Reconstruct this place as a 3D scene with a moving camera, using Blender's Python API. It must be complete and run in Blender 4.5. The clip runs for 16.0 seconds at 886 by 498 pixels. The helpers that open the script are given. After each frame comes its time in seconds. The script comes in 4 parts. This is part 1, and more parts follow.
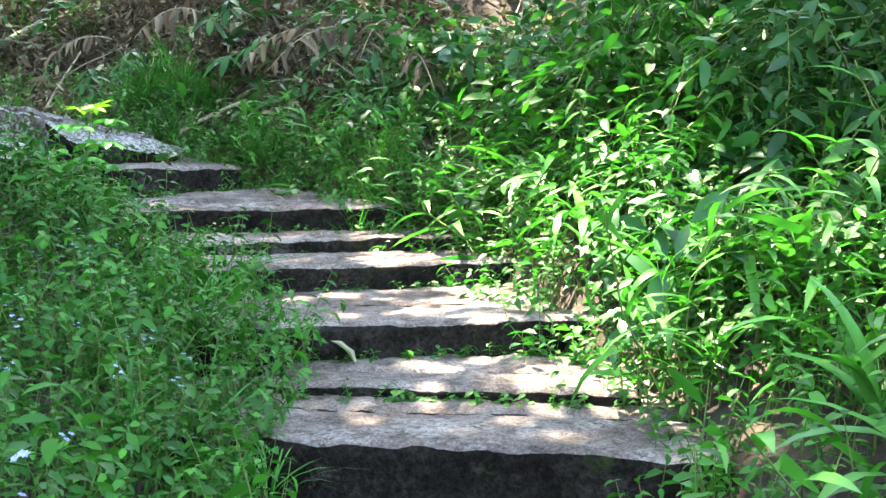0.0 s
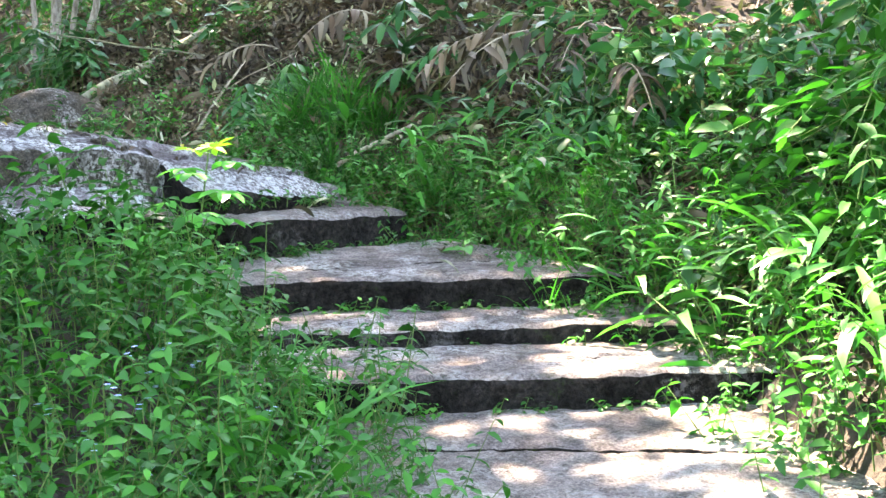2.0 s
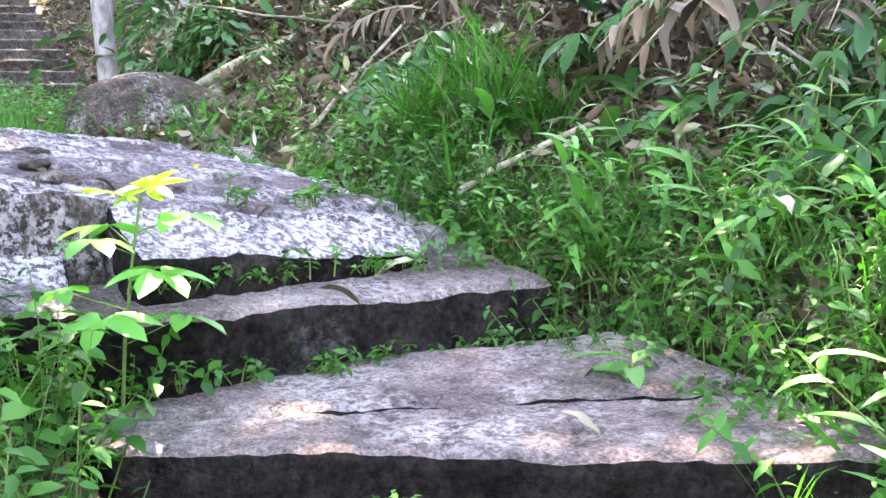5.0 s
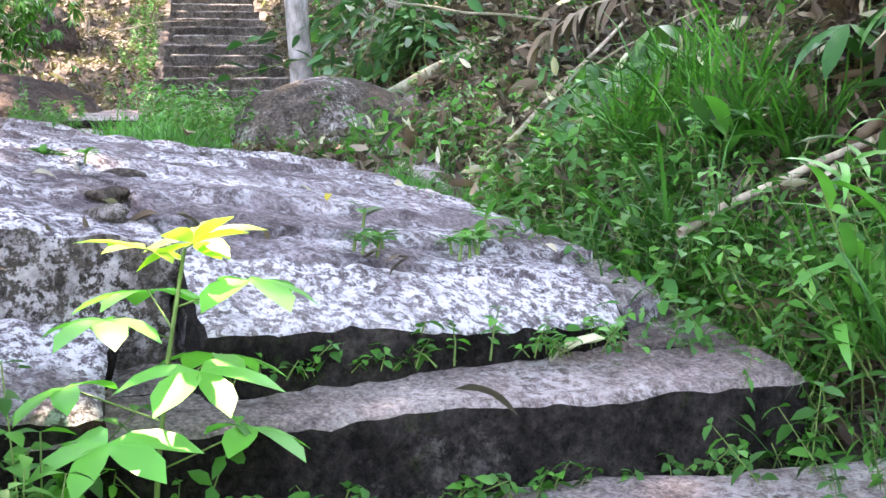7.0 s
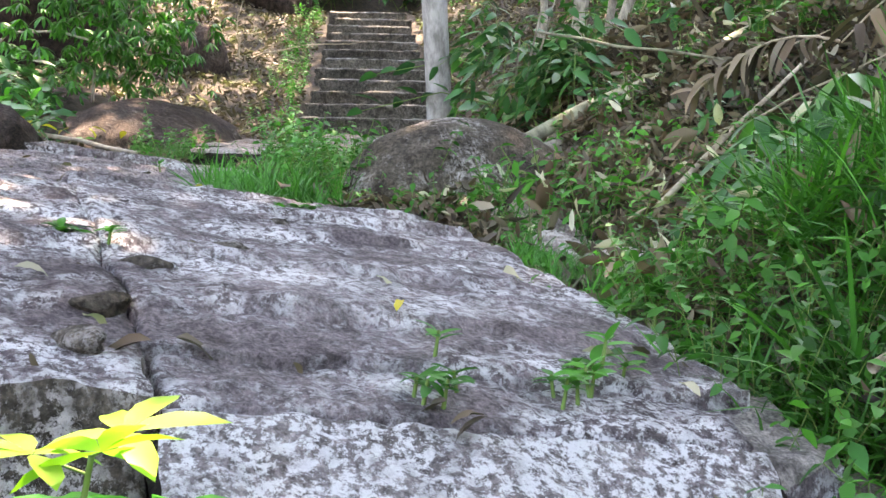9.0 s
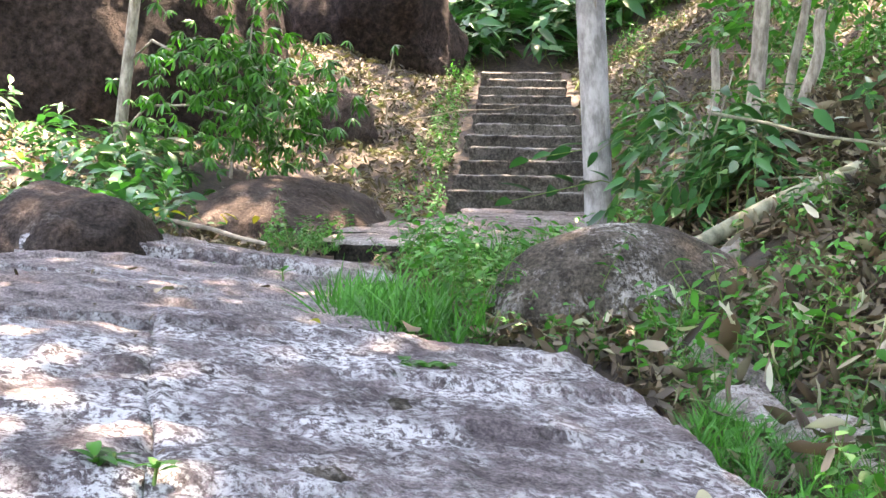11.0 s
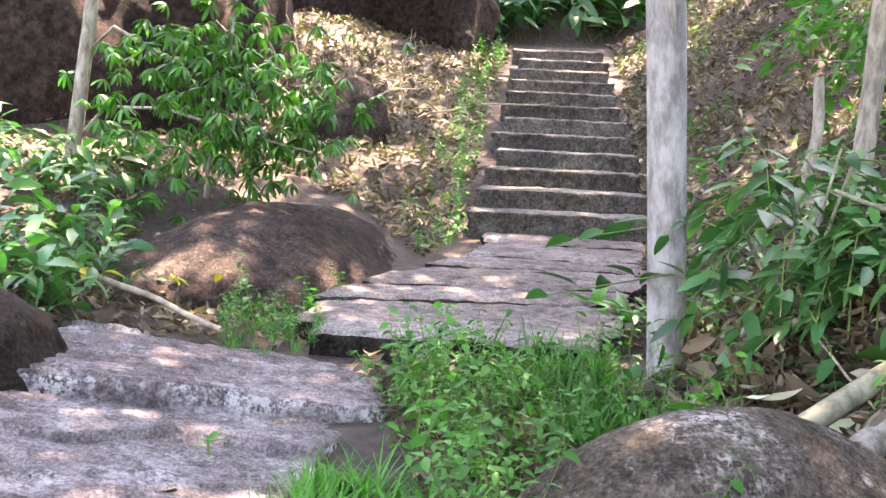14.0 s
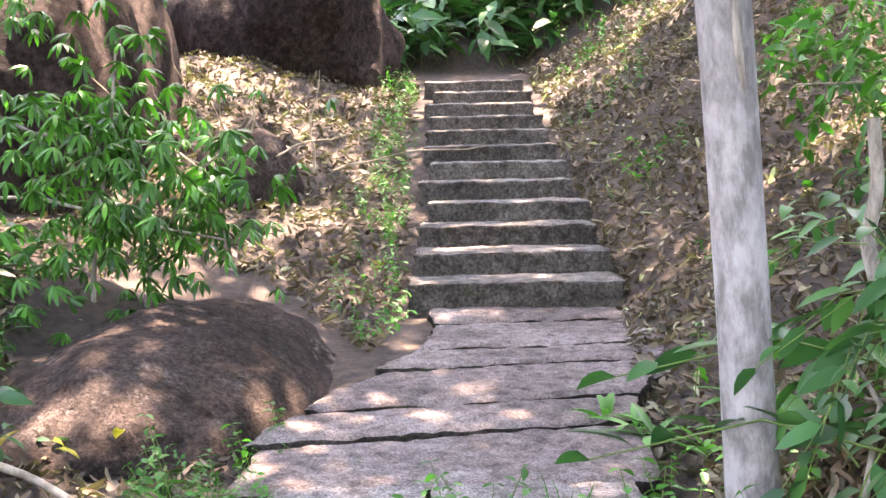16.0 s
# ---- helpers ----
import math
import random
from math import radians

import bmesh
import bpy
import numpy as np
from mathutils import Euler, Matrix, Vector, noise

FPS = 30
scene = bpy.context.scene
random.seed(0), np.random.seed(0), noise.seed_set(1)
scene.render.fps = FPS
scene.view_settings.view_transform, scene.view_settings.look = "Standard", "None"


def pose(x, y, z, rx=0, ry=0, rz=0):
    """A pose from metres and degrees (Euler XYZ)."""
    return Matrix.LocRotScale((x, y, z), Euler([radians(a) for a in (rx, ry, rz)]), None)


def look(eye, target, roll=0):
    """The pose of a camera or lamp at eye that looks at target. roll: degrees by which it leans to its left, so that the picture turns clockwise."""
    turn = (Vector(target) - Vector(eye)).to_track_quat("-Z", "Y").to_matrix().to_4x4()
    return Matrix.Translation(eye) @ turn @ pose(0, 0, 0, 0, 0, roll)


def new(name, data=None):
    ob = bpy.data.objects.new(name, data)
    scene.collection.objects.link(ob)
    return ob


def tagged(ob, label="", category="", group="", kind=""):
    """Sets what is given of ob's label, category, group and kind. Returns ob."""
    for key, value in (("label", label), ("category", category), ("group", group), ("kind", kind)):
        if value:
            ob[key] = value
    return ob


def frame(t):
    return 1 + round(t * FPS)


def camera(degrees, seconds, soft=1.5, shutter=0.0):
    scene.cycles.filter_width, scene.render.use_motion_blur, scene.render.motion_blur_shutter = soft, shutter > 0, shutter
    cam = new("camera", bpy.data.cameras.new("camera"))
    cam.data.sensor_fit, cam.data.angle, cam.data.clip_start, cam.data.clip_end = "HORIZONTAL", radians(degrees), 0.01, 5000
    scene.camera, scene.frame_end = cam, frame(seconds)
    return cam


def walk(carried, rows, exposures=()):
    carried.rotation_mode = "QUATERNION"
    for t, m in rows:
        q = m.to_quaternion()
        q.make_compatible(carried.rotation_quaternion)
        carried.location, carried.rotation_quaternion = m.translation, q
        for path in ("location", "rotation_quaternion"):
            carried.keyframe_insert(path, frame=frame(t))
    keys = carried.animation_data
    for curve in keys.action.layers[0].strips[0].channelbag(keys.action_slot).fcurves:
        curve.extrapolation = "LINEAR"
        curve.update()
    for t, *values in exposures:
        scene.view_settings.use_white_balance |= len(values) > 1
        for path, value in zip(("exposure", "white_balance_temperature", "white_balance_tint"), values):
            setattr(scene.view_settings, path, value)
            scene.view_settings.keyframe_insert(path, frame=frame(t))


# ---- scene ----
# the camera and its walk
cam = camera(38.3, 16.0, 1.5)
PATH = [
    (0, (-0.066, 0.353, 1.417), (-1.145, 2.034, 1.311), -0.9),
    (0.5, (-0.265, 0.805, 1.546), (-1.379, 2.458, 1.378), 0.4),
    (1, (-0.533, 1.24, 1.603), (-1.725, 2.842, 1.489), 1.4),
    (1.5, (-0.836, 1.611, 1.609), (-2.093, 3.164, 1.511), -0.7),
    (2, (-1.12, 1.984, 1.749), (-2.467, 3.457, 1.629), -1.1),
    (2.5, (-1.39, 2.308, 1.79), (-2.73, 3.783, 1.633), 0.1),
    (3, (-1.674, 2.68, 1.778), (-3.027, 4.145, 1.63), -1.7),
    (3.2, (-1.756, 2.836, 1.823), (-3.131, 4.28, 1.661), -1.5),
    (5.3, (-3.039, 4.585, 1.96), (-4.701, 5.689, 1.815), -0.9),
    (5.5, (-3.145, 4.676, 1.96), (-4.824, 5.755, 1.822), -0.4),
    (6, (-3.381, 4.892, 1.991), (-5.128, 5.861, 1.897), -0.5),
    (6.5, (-3.591, 5.02, 2.003), (-5.375, 5.92, 1.908), 0.7),
    (7, (-3.774, 5.13, 2.009), (-5.59, 5.956, 1.874), -0.7),
    (7.5, (-3.966, 5.276, 2.04), (-5.789, 6.089, 1.926), 1.3),
    (8, (-4.134, 5.379, 2.126), (-5.992, 6.106, 1.986), 1.3),
    (8.5, (-4.296, 5.489, 2.153), (-6.173, 6.169, 2.046), 0.6),
    (9, (-4.487, 5.578, 2.173), (-6.395, 6.165, 2.067), 1.0),
    (9.5, (-4.646, 5.68, 2.257), (-6.591, 6.134, 2.142), 0.4),
    (10, (-4.808, 5.707, 2.307), (-6.769, 6.088, 2.22), -0.2),
    (10.2, (-4.889, 5.724, 2.314), (-6.856, 6.081, 2.261), -0.3),
    (12.3, (-6.122, 5.993, 2.695), (-8.089, 6.351, 2.632), 3.0),
    (12.5, (-6.246, 6.048, 2.685), (-8.212, 6.402, 2.609), 2.2),
    (13, (-6.559, 6.156, 2.875), (-8.528, 6.477, 2.736), -0.2),
    (13.5, (-6.828, 6.185, 2.939), (-8.795, 6.533, 2.844), 1.7),
    (14, (-7.161, 6.159, 3.082), (-9.132, 6.476, 2.958), 2.9),
    (14.5, (-7.538, 6.153, 3.2), (-9.511, 6.454, 3.06), 1.9),
    (15, (-7.887, 6.082, 3.255), (-9.853, 6.433, 3.142), 1.6),
    (15.5, (-8.257, 6.074, 3.286), (-10.214, 6.478, 3.193), 0.2),
    (16, (-8.71, 6.131, 3.383), (-10.651, 6.607, 3.293), -1.2),
]
walk(cam, [(t, look(eye, target, roll)) for t, eye, target, roll in PATH], [(0, 4.32, 8000, 12), (3, 4.8, 8000, 24), (5.5, 5.15, 8000, 36), (9.5, 4.5, 8900, 24), (12.5, 4.92, 8700, 30), (16, 4.88, 8600, 36)])

# ---- light ----
SUN_DIR = Vector((-0.34, 0.20, 0.92)).normalized()
world = bpy.data.worlds.new("world")
scene.world = world
world.use_nodes = True
wn = world.node_tree.nodes
sky = wn.new("ShaderNodeTexSky")
sky.sky_type, sky.sun_disc = "NISHITA", False
sky.sun_elevation = math.asin(SUN_DIR.z)
sky.sun_rotation = math.atan2(SUN_DIR.x, SUN_DIR.y)
wn["Background"].inputs["Strength"].default_value = 0.11
world.node_tree.links.new(sky.outputs["Color"], wn["Background"].inputs["Color"])
sun = new("sun", bpy.data.lights.new("sun", "SUN"))
sun.data.energy, sun.data.angle, sun.data.color = 3.0, radians(0.6), (1.0, 0.95, 0.85)
sun.matrix_world = look(SUN_DIR * 40, (0, 0, 0))


# ---- materials ----
def nodes_of(name):
    m = bpy.data.materials.new(name)
    m.use_nodes = True
    nt = m.node_tree
    return m, nt, nt.nodes["Principled BSDF"]


def ramp(nt, stops):
    r = nt.nodes.new("ShaderNodeValToRGB")
    while len(r.color_ramp.elements) < len(stops):
        r.color_ramp.elements.new(0.5)
    for e, (p, c) in zip(r.color_ramp.elements, stops):
        e.position, e.color = p, (*c, 1)
    return r


def noise_node(nt, scale, detail=6, rough=0.6, where="Object", stretch=None):
    c = nt.nodes.new("ShaderNodeNewGeometry")
    src = c.outputs["Position"]
    if where == "Object":
        c = nt.nodes.new("ShaderNodeTexCoord")
        src = c.outputs["Object"]
    if stretch:
        mp = nt.nodes.new("ShaderNodeMapping")
        mp.inputs["Scale"].default_value = stretch
        nt.links.new(src, mp.inputs["Vector"])
        src = mp.outputs["Vector"]
    n = nt.nodes.new("ShaderNodeTexNoise")
    n.inputs["Scale"].default_value, n.inputs["Detail"].default_value, n.inputs["Roughness"].default_value = scale, detail, rough
    nt.links.new(src, n.inputs["Vector"])
    return n


def mix(nt, fac, a, b, mode="MIX"):
    m = nt.nodes.new("ShaderNodeMix")
    m.data_type, m.blend_type = "RGBA", mode
    for sock, v in ((m.inputs[0], fac), (m.inputs[6], a), (m.inputs[7], b)):
        if isinstance(v, bpy.types.NodeSocket):
            nt.links.new(v, sock)
        elif isinstance(v, tuple):
            sock.default_value = (*v, 1)
        else:
            sock.default_value = v
    return m.outputs[2]


def bump(nt, bsdf, height, strength, distance):
    b = nt.nodes.new("ShaderNodeBump")
    b.inputs["Strength"].default_value, b.inputs["Distance"].default_value = strength, distance
    nt.links.new(height, b.inputs["Height"])
    nt.links.new(b.outputs["Normal"], bsdf.inputs["Normal"])


def leaf_material(name, colours, gloss=0.45, glow=0.35):
    """Leaf blade: its colour differs from leaf to leaf, and light passes through it."""
    m, nt, p = nodes_of(name)
    g = nt.nodes.new("ShaderNodeNewGeometry")
    o = nt.nodes.new("ShaderNodeObjectInfo")
    add = nt.nodes.new("ShaderNodeMath")
    add.operation = "ADD"
    nt.links.new(g.outputs["Random Per Island"], add.inputs[0])
    nt.links.new(o.outputs["Random"], add.inputs[1])
    fr = nt.nodes.new("ShaderNodeMath")
    fr.operation = "FRACT"
    nt.links.new(add.outputs[0], fr.inputs[0])
    n = len(colours)
    r = ramp(nt, [(i / max(1, n - 1), c) for i, c in enumerate(colours)])
    nt.links.new(fr.outputs[0], r.inputs[0])
    big = noise_node(nt, 1.3, 3, where="World")
    dark = ramp(nt, [(0.3, (0.45, 0.5, 0.5)), (0.7, (1.2, 1.25, 1.15))])
    nt.links.new(big.outputs["Fac"], dark.inputs[0])
    col = mix(nt, 1.0, r.outputs[0], dark.outputs[0], "MULTIPLY")
    nt.links.new(col, p.inputs["Base Color"])
    p.inputs["Roughness"].default_value = gloss + 0.05
    p.inputs["Specular IOR Level"].default_value = 0.3
    t = nt.nodes.new("ShaderNodeBsdfTranslucent")
    tc = mix(nt, 1.0, col, (0.72, 1.3, 0.6), "MULTIPLY")
    nt.links.new(tc, t.inputs["Color"])
    ms = nt.nodes.new("ShaderNodeMixShader")
    ms.inputs[0].default_value = glow
    nt.links.new(p.outputs[0], ms.inputs[1])
    nt.links.new(t.outputs[0], ms.inputs[2])
    nt.links.new(ms.outputs[0], nt.nodes["Material Output"].inputs["Surface"])
    return m


def stone_material(name, dark, mid, light, lichen=0.45, moss=0.0, grain=90.0, gloss=0.2, crust=(0.64, 0.6, 0.56)):
    """Weathered granite: broad stains, crystal grain, pitting, pale lichen in broken flakes, moss."""
    m, nt, p = nodes_of(name)
    big = noise_node(nt, 1.4, 5, 0.65, "World")
    fine = noise_node(nt, grain, 4, 0.75, "World")
    patch = noise_node(nt, 2.4, 9, 0.74, "World")
    r = ramp(nt, [(0.32, dark), (0.52, mid), (0.72, light)])
    nt.links.new(big.outputs["Fac"], r.inputs[0])
    speck = ramp(nt, [(0.33, (0.42, 0.4, 0.39)), (0.5, (1, 1, 1)), (0.66, (1.75, 1.7, 1.65))])
    nt.links.new(fine.outputs["Fac"], speck.inputs[0])
    c = mix(nt, 1.0, r.outputs[0], speck.outputs[0], "MULTIPLY")
    mid_n = noise_node(nt, 11.0, 9, 0.75, "World")
    mr2 = ramp(nt, [(0.36, (0.42, 0.41, 0.4)), (0.52, (1, 1, 1)), (0.66, (1.4, 1.38, 1.35))])
    nt.links.new(mid_n.outputs["Fac"], mr2.inputs[0])
    c = mix(nt, 1.0, c, mr2.outputs[0], "MULTIPLY")
    lr = ramp(nt, [(0.60 - 0.2 * lichen, (0, 0, 0)), (0.74 - 0.2 * lichen, (1, 1, 1))])
    nt.links.new(patch.outputs["Fac"], lr.inputs[0])
    flake = noise_node(nt, 36.0, 10, 0.8, "World")
    fl = ramp(nt, [(0.475, (0, 0, 0)), (0.525, (1, 1, 1))])
    nt.links.new(flake.outputs["Fac"], fl.inputs[0])
    lm = mix(nt, 1.0, lr.outputs[0], fl.outputs[0], "MULTIPLY")
    lf = nt.nodes.new("ShaderNodeMath")
    lf.operation = "MULTIPLY"
    nt.links.new(lm, lf.inputs[0])
    lf.inputs[1].default_value = min(1.0, lichen * 1.5)
    c = mix(nt, lf.outputs[0], c, crust)
    if moss:
        mn = noise_node(nt, 5.3, 8, 0.75, "World")
        mr = ramp(nt, [(0.64 - 0.2 * moss, (0, 0, 0)), (0.76 - 0.15 * moss, (1, 1, 1))])
        nt.links.new(mn.outputs["Fac"], mr.inputs[0])
        c = mix(nt, mr.outputs[0], c, (0.035, 0.065, 0.014))
    nt.links.new(c, p.inputs["Base Color"])
    p.inputs["Roughness"].default_value = 0.9
    p.inputs["Specular IOR Level"].default_value = gloss
    h = mix(nt, 0.4, mid_n.outputs["Fac"], fine.outputs["Fac"])
    bump(nt, p, h, 1.0, 0.065)
    return m


def two_tone(name, a, b, scale, rough=0.8, bumps=0.5, depth=0.01, stretch=None, mid=(0.4, 0.6)):
    m, nt, p = nodes_of(name)
    n = noise_node(nt, scale, 8, 0.7, "Object", stretch)
    n2 = noise_node(nt, scale * 0.13, 4, 0.6, "Object")
    r = ramp(nt, [(mid[0], a), (mid[1], b)])
    nt.links.new(n.outputs["Fac"], r.inputs[0])
    r2 = ramp(nt, [(0.3, (0.65, 0.65, 0.65)), (0.7, (1.2, 1.2, 1.2))])
    nt.links.new(n2.outputs["Fac"], r2.inputs[0])
    nt.links.new(mix(nt, 1.0, r.outputs[0], r2.outputs[0], "MULTIPLY"), p.inputs["Base Color"])
    p.inputs["Roughness"].default_value = rough
    bump(nt, p, n.outputs["Fac"], bumps, depth)
    return m


M_HERB = leaf_material("herb_leaf", [(0.0132, 0.0936, 0.014), (0.0294, 0.176, 0.022), (0.0257, 0.154, 0.035), (0.0662, 0.297, 0.04), (0.0184, 0.121, 0.02)])
M_GRASS = leaf_material("grass_blade", [(0.022, 0.13, 0.024), (0.04, 0.21, 0.035), (0.07, 0.28, 0.055)], 0.4, 0.35)
M_BROAD = leaf_material("broad_blade", [(0.0368, 0.199, 0.03), (0.0588, 0.286, 0.05), (0.103, 0.375, 0.07), (0.0515, 0.242, 0.06)], 0.35)
M_DARK = leaf_material("dark_leaf", [(0.0184, 0.0826, 0.03), (0.0294, 0.132, 0.04), (0.0368, 0.154, 0.055), (0.0588, 0.199, 0.05)], 0.3, 0.25)
M_CANOPY = leaf_material("crown_leaf", [(0.0221, 0.0991, 0.02), (0.0368, 0.165, 0.03), (0.0588, 0.22, 0.04)], 0.4, 0.3)
M_TREE = leaf_material("small_tree_leaf", [(0.0126, 0.0648, 0.0144), (0.0221, 0.132, 0.02), (0.0368, 0.199, 0.03), (0.0588, 0.242, 0.04)], 0.3, 0.3)
M_SAPLING = leaf_material("sapling_leaf", [(0.0735, 0.352, 0.05), (0.11, 0.441, 0.08), (0.0955, 0.396, 0.0896)], 0.4, 0.4)
M_YOUNG = leaf_material("young_leaf", [(0.38, 0.55, 0.06), (0.30, 0.50, 0.08)], 0.4, 0.4)
M_DRY = leaf_material("dry_leaf", [(0.07, 0.042, 0.028), (0.19, 0.13, 0.085), (0.03, 0.021, 0.016), (0.30, 0.235, 0.175), (0.11, 0.062, 0.036), (0.15, 0.115, 0.085), (0.045, 0.03, 0.022)], 0.6, 0.15)
M_PALE = leaf_material("pale_dead_leaf", [(0.55, 0.47, 0.35), (0.42, 0.34, 0.25), (0.62, 0.56, 0.45)], 0.6, 0.25)
M_YELLOW = leaf_material("yellow_leaf", [(0.65, 0.48, 0.07), (0.55, 0.35, 0.06)], 0.5, 0.3)
M_FLOWER = leaf_material("flower_petal", [(0.35, 0.40, 0.85), (0.5, 0.55, 0.9)], 0.5, 0.3)
M_STEM = two_tone("green_stem", (0.08, 0.16, 0.03), (0.13, 0.22, 0.05), 30)
M_SLAB = stone_material("lichen_granite", (0.10, 0.082, 0.086), (0.185, 0.157, 0.16), (0.30, 0.27, 0.266), 0.88, crust=(0.74, 0.74, 0.73))
M_OUTCROP = stone_material("purplish_outcrop", (0.16, 0.135, 0.135), (0.26, 0.225, 0.222), (0.36, 0.325, 0.32), 0.55, crust=(0.68, 0.67, 0.66))
M_LICHEN = stone_material("lichen_covered_granite", (0.16, 0.14, 0.14), (0.25, 0.225, 0.22), (0.36, 0.34, 0.33), 1.3, crust=(0.74, 0.74, 0.73))
M_STEP = stone_material("step_granite", (0.14, 0.113, 0.102), (0.27, 0.225, 0.205), (0.40, 0.345, 0.315), 0.6, 0.1)
M_PAVER = stone_material("paver_granite", (0.13, 0.11, 0.10), (0.23, 0.195, 0.18), (0.32, 0.28, 0.26), 0.35, 0.06)
M_UPPER = stone_material("upper_step_stone", (0.12, 0.115, 0.105), (0.20, 0.19, 0.17), (0.28, 0.265, 0.24), 0.15, 0.1)
# Mossy step fronts; the near-black base also paints in their shade.
M_RISER = stone_material("shaded_mossy_riser", (0.012, 0.0105, 0.009), (0.024, 0.021, 0.018), (0.055, 0.05, 0.043), 0.16, 0.28, 40, 0.06)
# Darker copy of the upper step stone: shade painted onto its risers.
M_TREADSIDE = stone_material("shaded_upper_riser_stone", (0.05, 0.046, 0.04), (0.095, 0.088, 0.076), (0.15, 0.14, 0.12), 0.15, 0.15, 40, 0.1)
M_PALESTONE = stone_material("pale_granite", (0.22, 0.20, 0.185), (0.30, 0.275, 0.255), (0.38, 0.355, 0.33), 0.3, 0.0)
M_BOULDER = stone_material("dark_boulder", (0.05, 0.044, 0.034), (0.10, 0.087, 0.07), (0.17, 0.15, 0.122), 0.6, 0.2, 60, 0.1)
M_DOME = stone_material("brown_boulder", (0.032, 0.025, 0.021), (0.055, 0.043, 0.037), (0.09, 0.072, 0.064), 0.25, 0.12, 50, 0.1)
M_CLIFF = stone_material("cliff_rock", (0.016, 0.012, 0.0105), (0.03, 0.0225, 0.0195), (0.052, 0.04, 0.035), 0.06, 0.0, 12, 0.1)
M_SOIL = two_tone("leafy_soil", (0.022, 0.016, 0.011), (0.07, 0.05, 0.035), 14, 0.95, 0.8, 0.03)
M_WOOD = two_tone("weathered_wood", (0.15, 0.145, 0.135), (0.37, 0.36, 0.345), 7, 0.85, 0.8, 0.012, (2.2, 2.2, 0.8))
M_BARK = two_tone("bark", (0.16, 0.14, 0.11), (0.38, 0.35, 0.29), 12, 0.9, 0.8, 0.02, (2, 2, 0.6))
M_STICK = two_tone("dead_stick", (0.20, 0.16, 0.11), (0.42, 0.36, 0.26), 12, 0.85, 0.5, 0.006, (1, 1, 1))
M_LOG = two_tone("green_log", (0.08, 0.085, 0.05), (0.24, 0.24, 0.16), 10, 0.8, 0.5, 0.006, (1, 1, 1))


# ---- mesh tools ----
def part(name, bm, material, parent, label=""):
    me = bpy.data.meshes.new(name)
    bm.to_mesh(me)
    bm.free()
    me.materials.append(material)
    ob = new(name, me)
    ob.parent = parent
    if label:
        ob["label"] = label
    return ob


def empty(name, m, label, category, group="", kind=""):
    ob = new(name)
    ob.matrix_world = m
    return tagged(ob, label, category, group, kind)


def array_mesh(name, v, f, mats, idx=None, smooth=True):
    me = bpy.data.meshes.new(name)
    v, f = np.asarray(v, np.float32), np.asarray(f, np.int32)
    me.vertices.add(len(v))
    me.vertices.foreach_set("co", v.ravel())
    me.loops.add(f.size)
    me.loops.foreach_set("vertex_index", f.ravel())
    me.polygons.add(len(f))
    me.polygons.foreach_set("loop_start", np.arange(0, f.size, f.shape[1], dtype=np.int32))
    if idx is not None:
        me.polygons.foreach_set("material_index", np.asarray(idx, np.int32))
    me.polygons.foreach_set("use_smooth", np.full(len(f), smooth))
    for m in mats:
        me.materials.append(m)
    me.update(calc_edges=True)
    return me


RNG = np.random.default_rng(7)


def rot(rx=0.0, ry=0.0, rz=0.0):
    return np.array(Euler((rx, ry, rz)).to_matrix())


def leaf(length, width, droop=0.3, fold=0.25, belly=0.4, n=4):
    """A folded leaf blade along +x with a drooping midrib."""
    t = np.linspace(0, 1, n + 1)
    a = droop * t
    x = length * np.concatenate([[0], np.cumsum(np.cos((a[1:] + a[:-1]) / 2))]) / n
    z = -length * np.concatenate([[0], np.cumsum(np.sin((a[1:] + a[:-1]) / 2))]) / n
    w = width * 0.5 * (t ** belly) * (1 - t) ** 0.7 / (0.5 ** (belly + 0.7)) * 0.8
    v, f = [], []
    for i in range(n + 1):
        v += [(x[i], -w[i], z[i] + fold * w[i]), (x[i], 0, z[i]), (x[i], w[i], z[i] + fold * w[i])]
    for i in range(n):
        b = 3 * i
        for k in (0, 1):
            q = (b + k, b + 3 + k, b + 4 + k, b + 1 + k)
            if i == 0:
                f.append((b + 1, q[1], q[2]))
            elif i == n - 1:
                f.append((q[0], b + 4, q[3]))
            else:
                f += [(q[0], q[1], q[2]), (q[0], q[2], q[3])]
    return np.array(v), np.array(f), np.zeros(len(f), int)


def stalk(points, r0, r1, sides=4, mat=1):
    """A thin tapered stem along points."""
    p = np.array(points, float)
    v, f = [], []
    for i, c in enumerate(p):
        d = p[min(i + 1, len(p) - 1)] - p[max(i - 1, 0)]
        d /= np.linalg.norm(d) + 1e-9
        a = np.cross(d, (0.3, 0.9, 0.2))
        a /= np.linalg.norm(a) + 1e-9
        b = np.cross(d, a)
        r = r0 + (r1 - r0) * i / (len(p) - 1)
        for k in range(sides):
            u = 2 * math.pi * k / sides
            v.append(c + r * (math.cos(u) * a + math.sin(u) * b))
    for i in range(len(p) - 1):
        for k in range(sides):
            a, b = i * sides + k, i * sides + (k + 1) % sides
            f += [(a, b, b + sides), (a, b + sides, a + sides)]
    return np.array(v), np.array(f), np.full(len(f), mat)


def moved(p, r, t, s=1.0):
    return (p[0] * s) @ r.T + np.asarray(t), p[1], p[2]


def merged(pieces):
    v, f, m, k = [], [], [], 0
    for a, b, c in pieces:
        v.append(a)
        f.append(b + k)
        m.append(c)
        k += len(a)
    return np.concatenate(v), np.concatenate(f), np.concatenate(m)


